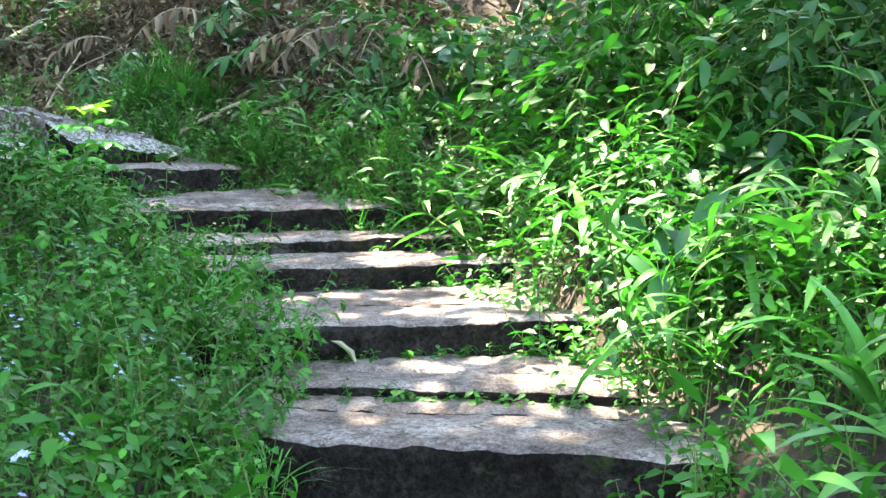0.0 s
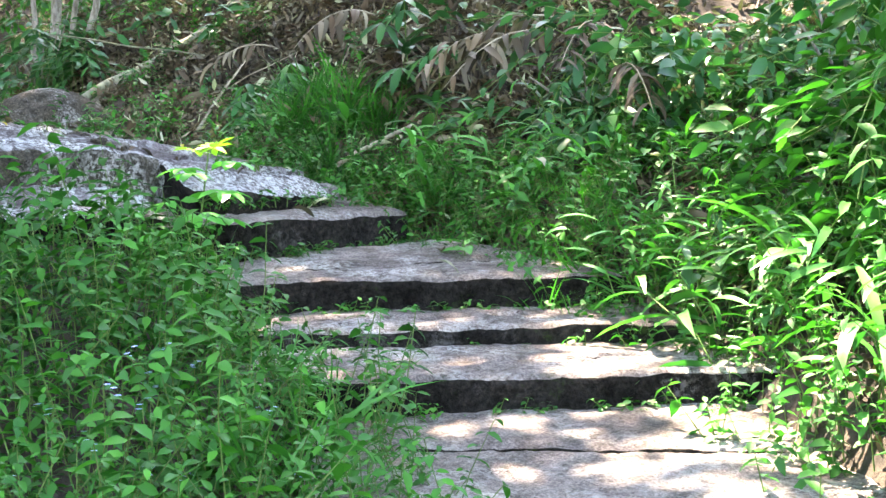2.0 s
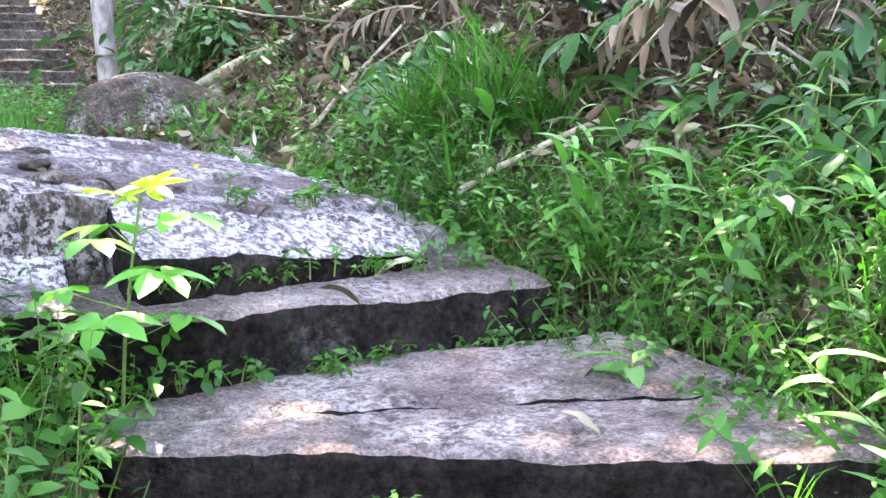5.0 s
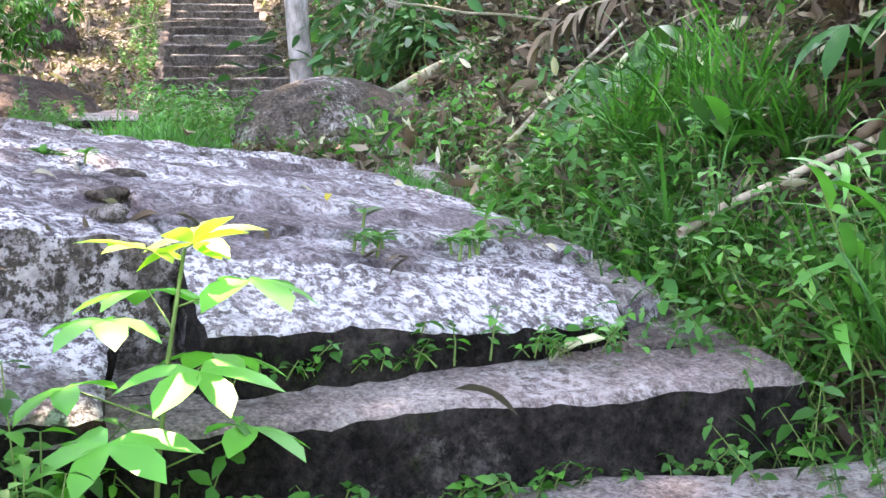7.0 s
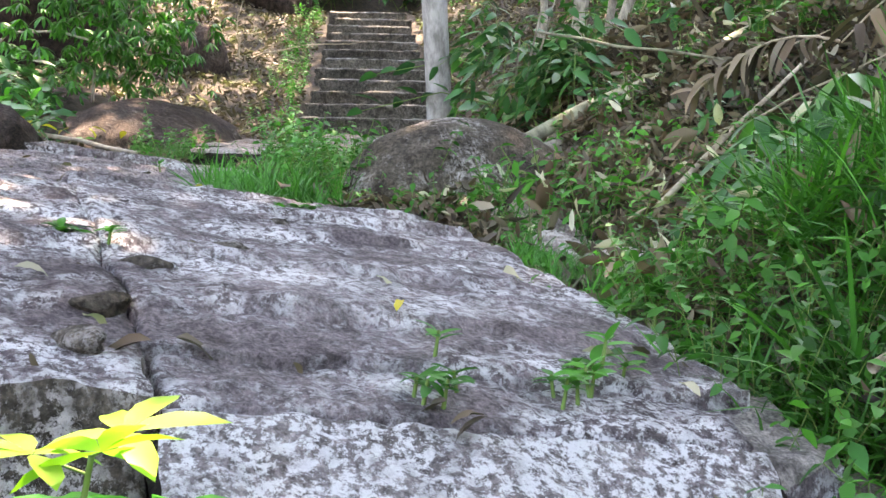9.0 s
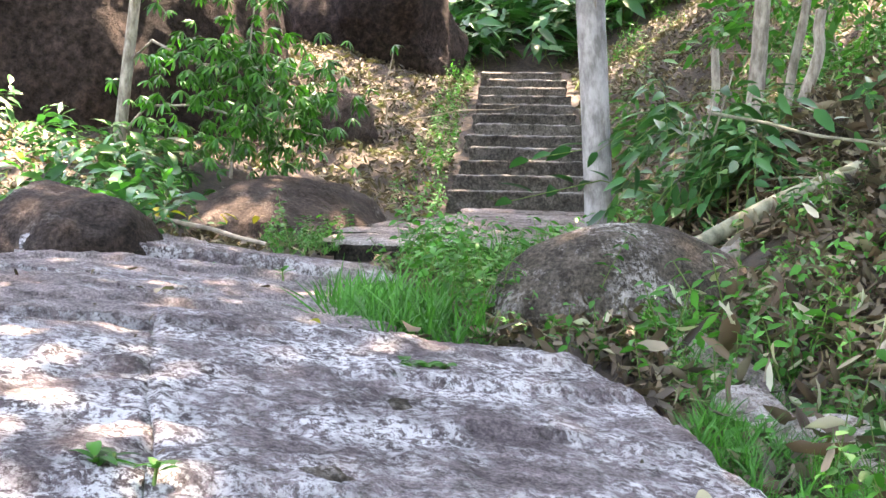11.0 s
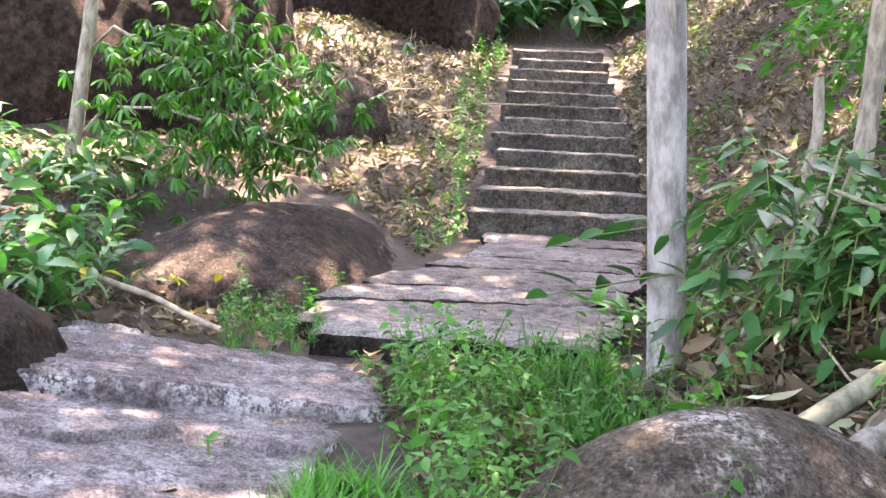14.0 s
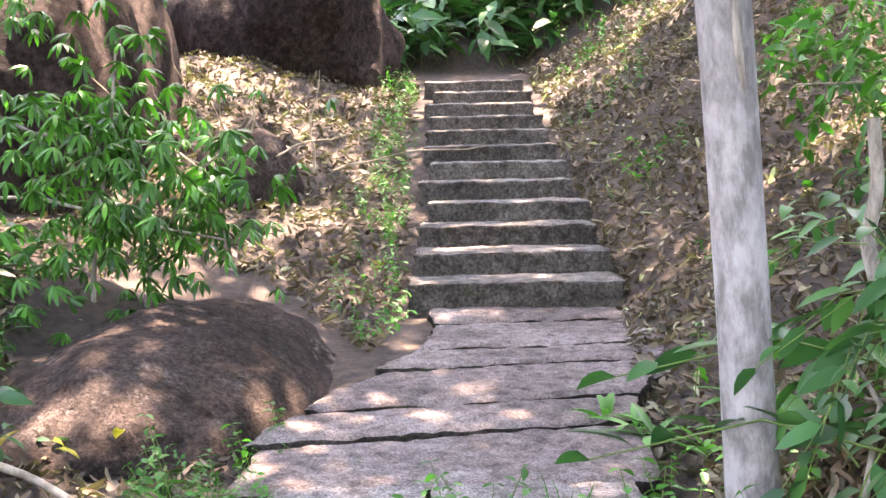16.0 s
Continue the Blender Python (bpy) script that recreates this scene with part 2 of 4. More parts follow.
def herb(h, pairs, size, lean=0.3, wide=0.55):
    """A weed with leaves in pairs up a thin stem."""
    a = RNG.uniform(0, 6.28)
    top = np.array([math.cos(a) * h * lean, math.sin(a) * h * lean, h])
    out = [stalk([(0, 0, 0), top * (0.4, 0.4, 0.55), top], 0.0025, 0.0012, 3)]
    for i in range(pairs):
        t = 0.25 + 0.75 * (i + 1) / pairs
        base = top * (t * t, t * t, t)
        for k in (0, 1):
            s = size * RNG.uniform(0.6, 1.15) * (1.1 - 0.4 * abs(t - 0.6))
            r = rot(RNG.normal(0, 0.25), RNG.uniform(-0.35, 0.35), i * 1.57 + k * 3.14 + RNG.normal(0, 0.4))
            out.append(moved(leaf(s, s * wide, RNG.uniform(0.2, 0.9), 0.3, 0.45, 3), r, base))
    return merged(out)


def tuft(n, length, width, spread=0.9, droop=1.4):
    """A tuft of arching blades."""
    out = []
    for _ in range(n):
        s = length * RNG.uniform(0.5, 1.1)
        up = -RNG.uniform(1.45 - spread, 1.5)
        b = leaf(s, width * RNG.uniform(0.7, 1.2), RNG.uniform(0.5, 1.0) * droop, 0.25, 0.15, 4)
        out.append(moved(b, rot(RNG.normal(0, 0.2), up, RNG.uniform(0, 6.28)), RNG.normal(0, length * 0.07, 3) * (1, 1, 0)))
    return merged(out)


def cane(h, n, length, width):
    """A leaning stem with long strap leaves alternating along it."""
    a = RNG.uniform(0, 6.28)
    top = np.array([math.cos(a) * 0.5 * h, math.sin(a) * 0.5 * h, h])
    out = [stalk([(0, 0, 0), top * (0.3, 0.3, 0.55), top], 0.004, 0.002, 4)]
    for i in range(n):
        t = 0.2 + 0.8 * (i + 1) / n
        s = length * RNG.uniform(0.65, 1.15)
        r = rot(RNG.normal(0, 0.35), -RNG.uniform(0.1, 0.8), a + (i % 2) * 3.14 + RNG.normal(0, 0.7))
        out.append(moved(leaf(s, width * RNG.uniform(0.8, 1.2), RNG.uniform(0.6, 1.7), 0.22, 0.3, 5), r, top * (t * t, t * t, t)))
    return merged(out)


def sprig(length, n, size, wide=0.45, hang=0.5):
    """A leafy twig along +x."""
    pts = [(length * t, 0, -hang * length * t * t) for t in (0, 0.5, 1)]
    out = [stalk(pts, 0.004, 0.002, 3)]
    for i in range(n):
        t = (i + 1) / n
        s = size * RNG.uniform(0.7, 1.2)
        r = rot(RNG.normal(0, 0.4), RNG.uniform(0.0, 0.7), (1 if i % 2 else -1) * RNG.uniform(0.5, 1.2))
        out.append(moved(leaf(s, s * wide, RNG.uniform(0.2, 0.8), 0.25, 0.45, 4), r, (length * t, 0, -hang * length * t * t)))
    return merged(out)


def whorl(n, size, wide=0.3, droop=0.9, tilt=0.15):
    """Leaflets round one point, as in a palmate leaf."""
    out = []
    for i in range(n):
        s = size * RNG.uniform(0.8, 1.1)
        out.append(moved(leaf(s, s * wide, droop * RNG.uniform(0.7, 1.2), 0.2, 0.8, 4), rot(0, tilt, (i - (n - 1) / 2) * 5.2 / n + RNG.normal(0, 0.08)), (0, 0, 0)))
    return merged(out)


def dry(size):
    """A curled fallen leaf."""
    v, f, m = leaf(size, size * RNG.uniform(0.22, 0.45), RNG.uniform(-1.6, 1.6), RNG.uniform(0.2, 1.1), 0.5, 4)
    v = v.copy()
    v[:, 2] += RNG.normal(0, size * 0.03, len(v))
    return v - (size * 0.5, 0, 0), f, m


def scatter(name, protos, places, scales, mats, label, category, tilt=0.2, up=None, seed=3, lift=0.0):
    """Many plants of one kind joined into one mesh."""
    g = np.random.default_rng(seed)
    vs, fs, ms, k = [], [], [], 0
    pick = g.integers(0, len(protos), len(places))
    turn = g.uniform(0, 6.283, len(places))
    for j, (v, f, m) in enumerate(protos):
        sel = np.nonzero(pick == j)[0]
        if not len(sel):
            continue
        c, s = np.cos(turn[sel]), np.sin(turn[sel])
        sc = scales[sel][:, None]
        x = (v[None, :, 0] * c[:, None] - v[None, :, 1] * s[:, None]) * sc
        y = (v[None, :, 0] * s[:, None] + v[None, :, 1] * c[:, None]) * sc
        z = v[None, :, 2] * sc
        tx, ty = g.normal(0, tilt, (2, len(sel), 1))
        if up is not None:
            tx, ty = tx + up[sel, 0][:, None], ty + up[sel, 1][:, None]
        x, z = x + tx * z, z - tx * x
        y, z = y + ty * z, z - ty * y
        p = np.stack([x, y, z], -1) + places[sel][:, None, :] + (0, 0, lift)
        vs.append(p.reshape(-1, 3))
        fs.append((f[None] + (k + np.arange(len(sel)) * len(v))[:, None, None]).reshape(-1, 3))
        ms.append(np.tile(m, len(sel)))
        k += len(sel) * len(v)
    if not vs:
        return None
    me = array_mesh(name, np.concatenate(vs), np.concatenate(fs), mats, np.concatenate(ms))
    return tagged(new(name, me), label, category, "", "stuff")


# ---- the lie of the land ----
LINE = np.array([(6, -10, -2.6), (2.2, -3.0, -0.9), (-0.2, 0.6, 0.0), (-2.35, 3.8, 0.42), (-4.1, 5.7, 0.95), (-5.6, 6.25, 1.3), (-7.5, 6.1, 1.7),
                 (-10.2, 6.2, 2.06), (-13.0, 7.2, 2.24), (-16.6, 8.5, 2.55), (-23.4, 10.2, 4.5), (-26.0, 10.8, 5.0), (-60, 18, 26)])


def path_place(x, y):
    """Height of the path's line beside each place, and the distance to the right of it."""
    x, y = np.asarray(x, float), np.asarray(y, float)
    best, hz, hd = np.full(x.shape, 1e9), np.zeros(x.shape), np.zeros(x.shape)
    wsum, zsum = np.zeros(x.shape), np.zeros(x.shape)
    for a, b in zip(LINE[:-1], LINE[1:]):
        d = b[:2] - a[:2]
        n = np.hypot(*d)
        t = np.clip(((x - a[0]) * d[0] + (y - a[1]) * d[1]) / n ** 2, 0, 1)
        px, py = a[0] + t * d[0], a[1] + t * d[1]
        r = np.hypot(x - px, y - py)
        side = ((x - a[0]) * d[1] - (y - a[1]) * d[0]) / n
        w = 1 / (r + 0.15) ** 4
        wsum, zsum = wsum + w, zsum + w * (a[2] + t * (b[2] - a[2]))
        near = r < best
        best = np.where(near, r, best)
        hd = np.where(near, np.where(side >= 0, r, -r), hd)
    return zsum / wsum, hd


def wobble(x, y):
    return 0.05 * np.sin(1.9 * x + 0.7 * y) * np.cos(1.3 * y - 0.5 * x) + 0.03 * np.sin(4.1 * x - 2.2 * y) + 0.018 * np.sin(9 * y + 5 * x)


def ground(x, y):
    x, y = np.asarray(x, float), np.asarray(y, float)
    z, d = path_place(x, y)
    far = np.clip((-5 - x) / 4, 0, 1)
    shelf = np.clip((x + 12.0) / 0.6, 0, 1) * np.clip((-7.6 - x) / 0.8, 0, 1)
    r = np.maximum(0, d - 0.85 - 0.6 * shelf)
    l = np.maximum(0, -d - 0.9)
    bank = np.minimum(r, 4) * (0.42 + 0.2 * far) + np.clip(r - 4, 0, 16) * 0.75
    hill = np.clip((-13.5 - x) / 2, 0, 1)
    left = l * (0.06 + 0.14 * hill) + np.maximum(0, l - 7) * 0.55
    under = np.clip((0.95 - np.abs(d)) / 0.25, 0, 1) * np.clip((x + 6.4) / 0.3, 0, 1) * np.clip((-1.2 - x) / 0.4, 0, 1)
    return z - 0.3 * under + bank + left + wobble(x, y) * np.clip((np.abs(d) - 0.4), 0.1, 2.0)


def axis(lo, hi, step, out):
    a = [*np.arange(lo, hi, step)]
    s = step
    while a[-1] < hi + out:
        s *= 1.25
        a.append(a[-1] + s)
    s = step
    while a[0] > lo - out:
        s *= 1.25
        a.insert(0, a[0] - s)
    return np.array(a)


def build_ground():
    xs, ys = axis(-27, 3, 0.14, 400), axis(-1, 14, 0.14, 400)
    gx, gy = np.meshgrid(xs, ys, indexing="ij")
    gz = ground(np.clip(gx, -60, 12), np.clip(gy, -25, 30))
    v = np.stack([gx, gy, gz], -1).reshape(-1, 3)
    i = np.arange(len(xs) * len(ys)).reshape(len(xs), len(ys))
    f = np.stack([i[:-1, :-1], i[1:, :-1], i[1:, 1:], i[:-1, 1:]], -1).reshape(-1, 4)
    me = array_mesh("ground", v, f, [M_SOIL])
    tagged(new("ground", me), "dark forest soil of a sloping hillside", "ground", "", "structure")


build_ground()


# ---- stone work ----
def stone_piece(name, corners, top, thick, parent, mat, side_mat, seed=0, n=(18, 8), ragged=0.03, rough=0.012, edge=0.02, label="", ledge=0.0):
    """A rough-hewn stone: corners front-left, front-right, back-right, back-left; top(x, y) gives its upper face."""
    fl, fr, br, bl = [np.array(c, float) for c in corners]
    nx, ny = n
    vs, k = [], seed * 13.7
    for j in range(ny + 1):
        for i in range(nx + 1):
            u, w = i / nx, j / ny
            p = (fl * (1 - u) + fr * u) * (1 - w) + (bl * (1 - u) + br * u) * w
            rim = i in (0, nx) or j in (0, ny)
            q = Vector((p[0] * 2.3, p[1] * 2.3, k))
            off = noise.noise_vector(q) * 0.8 + 0.5 * noise.noise_vector(q * 3.1) + 0.4 * noise.noise_vector(q * 9.0)
            p = p + np.array(off[:2]) * (ragged if rim else ragged * 0.5)
            z = top(p[0], p[1]) + rough * (0.7 * noise.noise(Vector((p[0] * 3.5, p[1] * 3.5, k))) + 0.6 * noise.noise(Vector((p[0] * 11, p[1] * 11, k))) + 0.45 * noise.noise(Vector((p[0] * 27, p[1] * 27, k))))
            if ledge:
                q2 = p[0] * 1.9 + 0.35 * p[1] + 0.5 * noise.noise(Vector((p[0] * 0.9, p[1] * 1.4, k)))
                z += ledge * (q2 - math.floor(q2)) * (0.6 + noise.noise(Vector((p[0] * 1.2, p[1] * 1.8, k + 5))))
            vs.append((p[0], p[1], z - (edge * (1 + 0.6 * noise.noise(q * 2)) if rim else 0)))
    f, m = [], []
    row = nx + 1
    for j in range(ny):
        for i in range(nx):
            a = j * row + i
            f.append((a, a + 1, a + row + 1, a + row))
            m.append(0)
    loop = [i for i in range(nx + 1)] + [j * row + nx for j in range(1, ny + 1)] + [ny * row + i for i in range(nx - 1, -1, -1)] + [j * row for j in range(ny - 1, 0, -1)]
    mid = np.mean([fl, fr, br, bl], 0)
    rings = [loop]
    for s, cut in ((0.12, -0.004), (0.3, 0.012), (0.5, 0.004), (0.7, -0.004), (0.85, 0.006), (1.0, 0.02)):
        ring = []
        for a in loop:
            x, y, z = vs[a]
            d = np.array([x, y]) - mid
            d /= np.linalg.norm(d)
            g = cut + 0.022 * noise.noise(Vector((x * 5, y * 5, s * 4 + k))) + 0.018 * noise.noise(Vector((x * 15, y * 15, s * 7 + k)))
            ring.append(len(vs))
            vs.append((x - d[0] * g, y - d[1] * g, z - thick * s))
        rings.append(ring)
    for r0, r1 in zip(rings[:-1], rings[1:]):
        for i in range(len(loop)):
            j = (i + 1) % len(loop)
            f.append((r0[j], r0[i], r1[i], r1[j]))
            m.append(1)
    o = np.array([mid[0], mid[1], vs[0][2] - thick])
    me = array_mesh(name, np.array(vs) - o, f, [mat, side_mat], m)
    ob = new(name, me)
    ob.location = o
    if parent:
        ob.parent = parent
    if label:
        ob["label"] = label
    return ob


LOWER = [((-3.5, 3.62), (-1.45, 4.18), (-2.2, 5.2), (-4.1, 4.45), 0.53, 0.33),
         ((-3.5, 4.28), (-2.0, 4.72), (-2.35, 5.4), (-3.9, 4.85), 0.615, 0.1),
         ((-3.95, 4.42), (-2.45, 5.55), (-3.2, 6.5), (-4.9, 5.3), 0.80, 0.24),
         ((-4.85, 4.85), (-3.4, 6.38), (-3.9, 6.8), (-5.3, 5.4), 0.99, 0.22),
         ((-5.25, 5.35), (-3.98, 6.62), (-4.5, 7.0), (-5.7, 5.7), 1.105, 0.2),
         ((-5.75, 5.45), (-4.42, 6.85), (-5.75, 7.1), (-6.35, 5.5), 1.275, 0.24),
         ((-6.05, 5.35), (-5.95, 7.0), (-6.6, 7.1), (-6.6, 5.4), 1.535, 0.26)]
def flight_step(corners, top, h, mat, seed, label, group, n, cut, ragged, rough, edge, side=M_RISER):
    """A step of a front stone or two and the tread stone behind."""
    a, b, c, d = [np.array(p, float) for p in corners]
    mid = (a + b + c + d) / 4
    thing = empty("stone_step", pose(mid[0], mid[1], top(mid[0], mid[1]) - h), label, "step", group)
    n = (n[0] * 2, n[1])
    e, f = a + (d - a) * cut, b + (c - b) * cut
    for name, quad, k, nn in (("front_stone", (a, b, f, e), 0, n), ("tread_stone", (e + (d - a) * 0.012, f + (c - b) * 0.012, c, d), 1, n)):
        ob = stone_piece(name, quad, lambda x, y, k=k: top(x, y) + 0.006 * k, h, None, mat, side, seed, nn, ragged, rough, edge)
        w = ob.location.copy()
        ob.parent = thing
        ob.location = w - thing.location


# Step sides keep the default riser stone, darkened to stand for shade.
for i, (a, b, c, d, z, h) in enumerate(LOWER):
    slope = 0.10 if i == 5 else 0.13 if i == 6 else 0.045
    nx, ny = -(b[1] - a[1]), b[0] - a[0]
    k = math.hypot(nx, ny)
    flight_step((a, b, c, d), lambda x, y, a=a, z=z, s=slope, nx=nx / k, ny=ny / k: z + s * ((x - a[0]) * nx + (y - a[1]) * ny), h, M_STEP, i + 1, "worn granite step with a mossy riser darkened for shade", "lower flight of steps", (44, 12), 0.45, 0.02, 0.014, 0.016)


def slab_top(x, y):
    u = max(0.0, -6.25 - x)
    return 1.745 + 0.48 * (1 - math.exp(-u / 2.2)) + 0.12 * min(0.8, max(-0.5, 6.1 - y)) - 0.12 * max(0.0, y - 6.6) - 0.32 * max(0.0, x + 6.45)


slab = empty("granite_slab", pose(0, 0, 0), "broad sloping granite outcrop cracked into lichen-spotted pieces", "rock slab")
SLAB = [((-6.16, 5.72), (-6.30, 6.74), (-6.46, 6.80), (-6.45, 5.74), 0.0),
        ((-6.68, 5.72), (-6.70, 6.90), (-9.45, 6.98), (-9.3, 5.62), 0.02),
        ((-6.46, 5.75), (-6.475, 6.78), (-6.70, 6.84), (-6.675, 5.73), 0.004),
        ((-6.40, 4.4), (-6.45, 5.725), (-8.91, 5.634), (-8.9, 4.3), 0.012),
        ((-6.05, 4.7), (-6.06, 5.5), (-6.40, 5.58), (-6.38, 4.6), -0.13),
        ((-8.92, 4.3), (-9.36, 6.5), (-10.3, 6.22), (-10.4, 4.5), 0.0),
        ((-10.43, 4.5), (-10.33, 6.22), (-11.7, 6.6), (-11.5, 4.9), 0.01),
        ((-11.52, 4.9), (-11.72, 6.7), (-12.72, 7.15), (-12.72, 5.5), 0.075),
        ((-6.38, 6.76), (-6.46, 6.96), (-6.86, 7.0), (-6.72, 6.80), -0.01)]
# Pieces 0 and 4 get the shade-darkened riser stone on their sides.
for i, (a, b, c, d, up) in enumerate(SLAB):
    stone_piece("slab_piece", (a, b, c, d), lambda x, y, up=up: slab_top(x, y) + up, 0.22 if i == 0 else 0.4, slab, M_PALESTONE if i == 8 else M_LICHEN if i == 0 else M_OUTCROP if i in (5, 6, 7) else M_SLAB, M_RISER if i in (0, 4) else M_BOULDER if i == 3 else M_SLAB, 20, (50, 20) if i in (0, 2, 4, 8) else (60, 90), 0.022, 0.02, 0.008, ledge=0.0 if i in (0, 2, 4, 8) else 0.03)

landing = empty("stone_landing", pose(0, 0, 0), "paved landing of long pinkish-grey granite pavers", "paving")
PAVERS = [((-12.80, 6.48), (-12.66, 7.03), (-13.02, 7.10), (-13.13, 6.60), 1), ((-12.65, 7.05), (-12.46, 7.72), (-12.88, 7.84), (-13.01, 7.11), 1),
          ((-13.15, 6.42), (-12.92, 7.95), (-13.72, 8.20), (-13.73, 6.60), 0), ((-13.76, 6.56), (-13.75, 8.25), (-14.17, 8.36), (-14.20, 6.78), 0),
          ((-14.23, 6.84), (-14.20, 8.40), (-14.56, 8.62), (-14.62, 7.06), 0), ((-14.65, 7.05), (-14.58, 8.75), (-14.98, 8.92), (-15.03, 7.36), 0),
          ((-15.06, 7.32), (-15.0, 8.95), (-15.38, 9.15), (-15.45, 7.62), 0), ((-15.48, 7.62), (-15.4, 9.2), (-15.75, 9.32), (-15.86, 7.78), 0),
          ((-15.89, 7.80), (-15.77, 9.34), (-16.2, 9.44), (-16.35, 7.94), 0), ((-16.38, 7.95), (-16.22, 9.45), (-16.7, 9.6), (-17.0, 8.05), 0)]
# Paver edges use the same riser stone with shade in its colour.
for i, (a, b, c, d, pale) in enumerate(PAVERS):
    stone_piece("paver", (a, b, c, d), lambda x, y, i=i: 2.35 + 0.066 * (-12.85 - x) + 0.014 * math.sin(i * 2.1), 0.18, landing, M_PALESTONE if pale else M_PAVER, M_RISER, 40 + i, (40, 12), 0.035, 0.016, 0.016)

for i in range(12):
    f0 = np.array((-16.9 - 0.58 * i, 7.98 + 0.145 * i))
    w = 1.36 - 0.022 * i
    side = np.array((0.24, 0.97))
    back = np.array((-0.70, 0.172))
    jit = 0.05 * math.sin(i * 2.7)
    a = f0 + side * (jit - (0.08 if i < 2 else 0))
    b = f0 + side * (w + jit * 0.5)
    flight_step((a, b, b + back, a + back), lambda x, y, z=2.785 + 0.172 * i: z, 0.2, M_UPPER, 60 + i, "narrow grey stone step with moss on its shade-darkened riser", "upper flight of steps", (22, 6), 0.5, 0.03, 0.016, 0.014, M_TREADSIDE)


def rock(name, centre, radii, mat, label, seed, lumps=0.16, sub=5, turn=0.0, flat=0.0):
    bm = bmesh.new()
    bmesh.ops.create_icosphere(bm, subdivisions=sub, radius=1.0)
    for v in bm.verts:
        c = v.co.copy()
        n = noise.noise(c * 1.1 + Vector((seed, 0, 0))) * lumps * 1.4 + noise.noise(c * 2.7 + Vector((0, seed, 0))) * lumps * 0.6 + noise.noise(c * 9 + Vector((0, 0, seed))) * lumps * 0.16 + noise.noise(c * 24 + Vector((0, 0, seed))) * 0.012
        v.co = c * (1 + n)
        if flat:
            v.co.z = min(v.co.z, flat + 0.15 * (v.co.z - flat)) if v.co.z > flat else v.co.z
        v.co = Vector((v.co.x * radii[0], v.co.y * radii[1], v.co.z * radii[2]))
    for f in bm.faces:
        f.smooth = True
    ob = part(name, bm, mat, None)
    ob.matrix_world = pose(*centre, 0, 0, turn)
    return tagged(ob, label, "rock")


rock("boulder", (-10.38, 7.48, 2.1), (0.44, 0.62, 0.36), M_BOULDER, "rounded dark boulder with pale lichen specks beside the path", 5.5, 0.07, 5, 20)
rock("boulder", (-15.75, 6.45, 2.05), (2.15, 0.95, 0.74), M_DOME, "brown domed boulder rising beside the landing", 8, 0.12, 6, -20)
rock("boulder", (-12.2, 5.0, 2.2), (0.8, 0.55, 0.42), M_DOME, "low purplish grey boulder at the slab's edge", 12, 0.14, 5, 15)
rock("boulder", (-19.6, 7.15, 3.5), (0.5, 0.42, 0.42), M_DOME, "small brown boulder among fallen leaves and twigs", 15, 0.2, 4)
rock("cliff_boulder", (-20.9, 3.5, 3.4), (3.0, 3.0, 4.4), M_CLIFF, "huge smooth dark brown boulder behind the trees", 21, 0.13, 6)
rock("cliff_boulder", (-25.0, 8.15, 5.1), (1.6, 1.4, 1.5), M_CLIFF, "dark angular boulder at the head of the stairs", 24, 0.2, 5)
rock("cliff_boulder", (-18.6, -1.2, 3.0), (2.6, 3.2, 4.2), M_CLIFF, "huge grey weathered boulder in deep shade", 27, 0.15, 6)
for i in range(7):
    x, y = -7.5 - 0.32 * i + RNG.normal(0, 0.1), 7.38 + 0.06 * math.sin(i) + 0.12 * (i % 2)
    rock("stone", (x, y, 1.62 + 0.05 * i), (0.19, 0.17, 0.17), M_STEP, "rough grey kerb stone half buried beside the slab", 31 + i, 0.25, 3)


# ---- wooden pole ----
def pole():
    base, tip = Vector((-12.15, 7.92, 2.2)), Vector((-11.78, 7.43, 7.4))
    up = tip - base
    thing = empty("wooden_pole", Matrix.Translation(base) @ up.to_track_quat("Z", "Y").to_matrix().to_4x4(), "weathered grey wooden pole standing beside the path", "pole")
    bm = bmesh.new()
    n, sides = 60, 20
    rings = []
    for i in range(n + 1):
        z = up.length * i / n
        ring = []
        for k in range(sides):
            u = 2 * math.pi * k / sides
            r = 0.082 - 0.002 * z + 0.005 * noise.noise(Vector((math.cos(u) * 3, math.sin(u) * 3, z * 0.5))) + 0.003 * noise.noise(Vector((math.cos(u) * 7, math.sin(u) * 7, z * 2)))
            ring.append(bm.verts.new((r * math.cos(u) + 0.012 * math.sin(z * 1.3), r * math.sin(u), z)))
        rings.append(ring)
    for a, b in zip(rings[:-1], rings[1:]):
        for k in range(sides):
            f = bm.faces.new((a[k], a[(k + 1) % sides], b[(k + 1) % sides], b[k]))
            f.smooth = True
    bm.faces.new(rings[-1])
    part("shaft", bm, M_WOOD, thing)
    bm = bmesh.new()
    bmesh.ops.create_icosphere(bm, subdivisions=3, radius=1)
    for v in bm.verts:
        v.co = Vector((v.co.x * 0.012 + 0.012 * v.co.z ** 2, v.co.y * 0.022 * (1 + 0.3 * v.co.z), v.co.z * 0.17))
    s = part("bark_strip", bm, M_BARK, thing, "loose strip of grey bark")
    s.matrix_basis = pose(0.068, -0.042, 1.62)


pole()


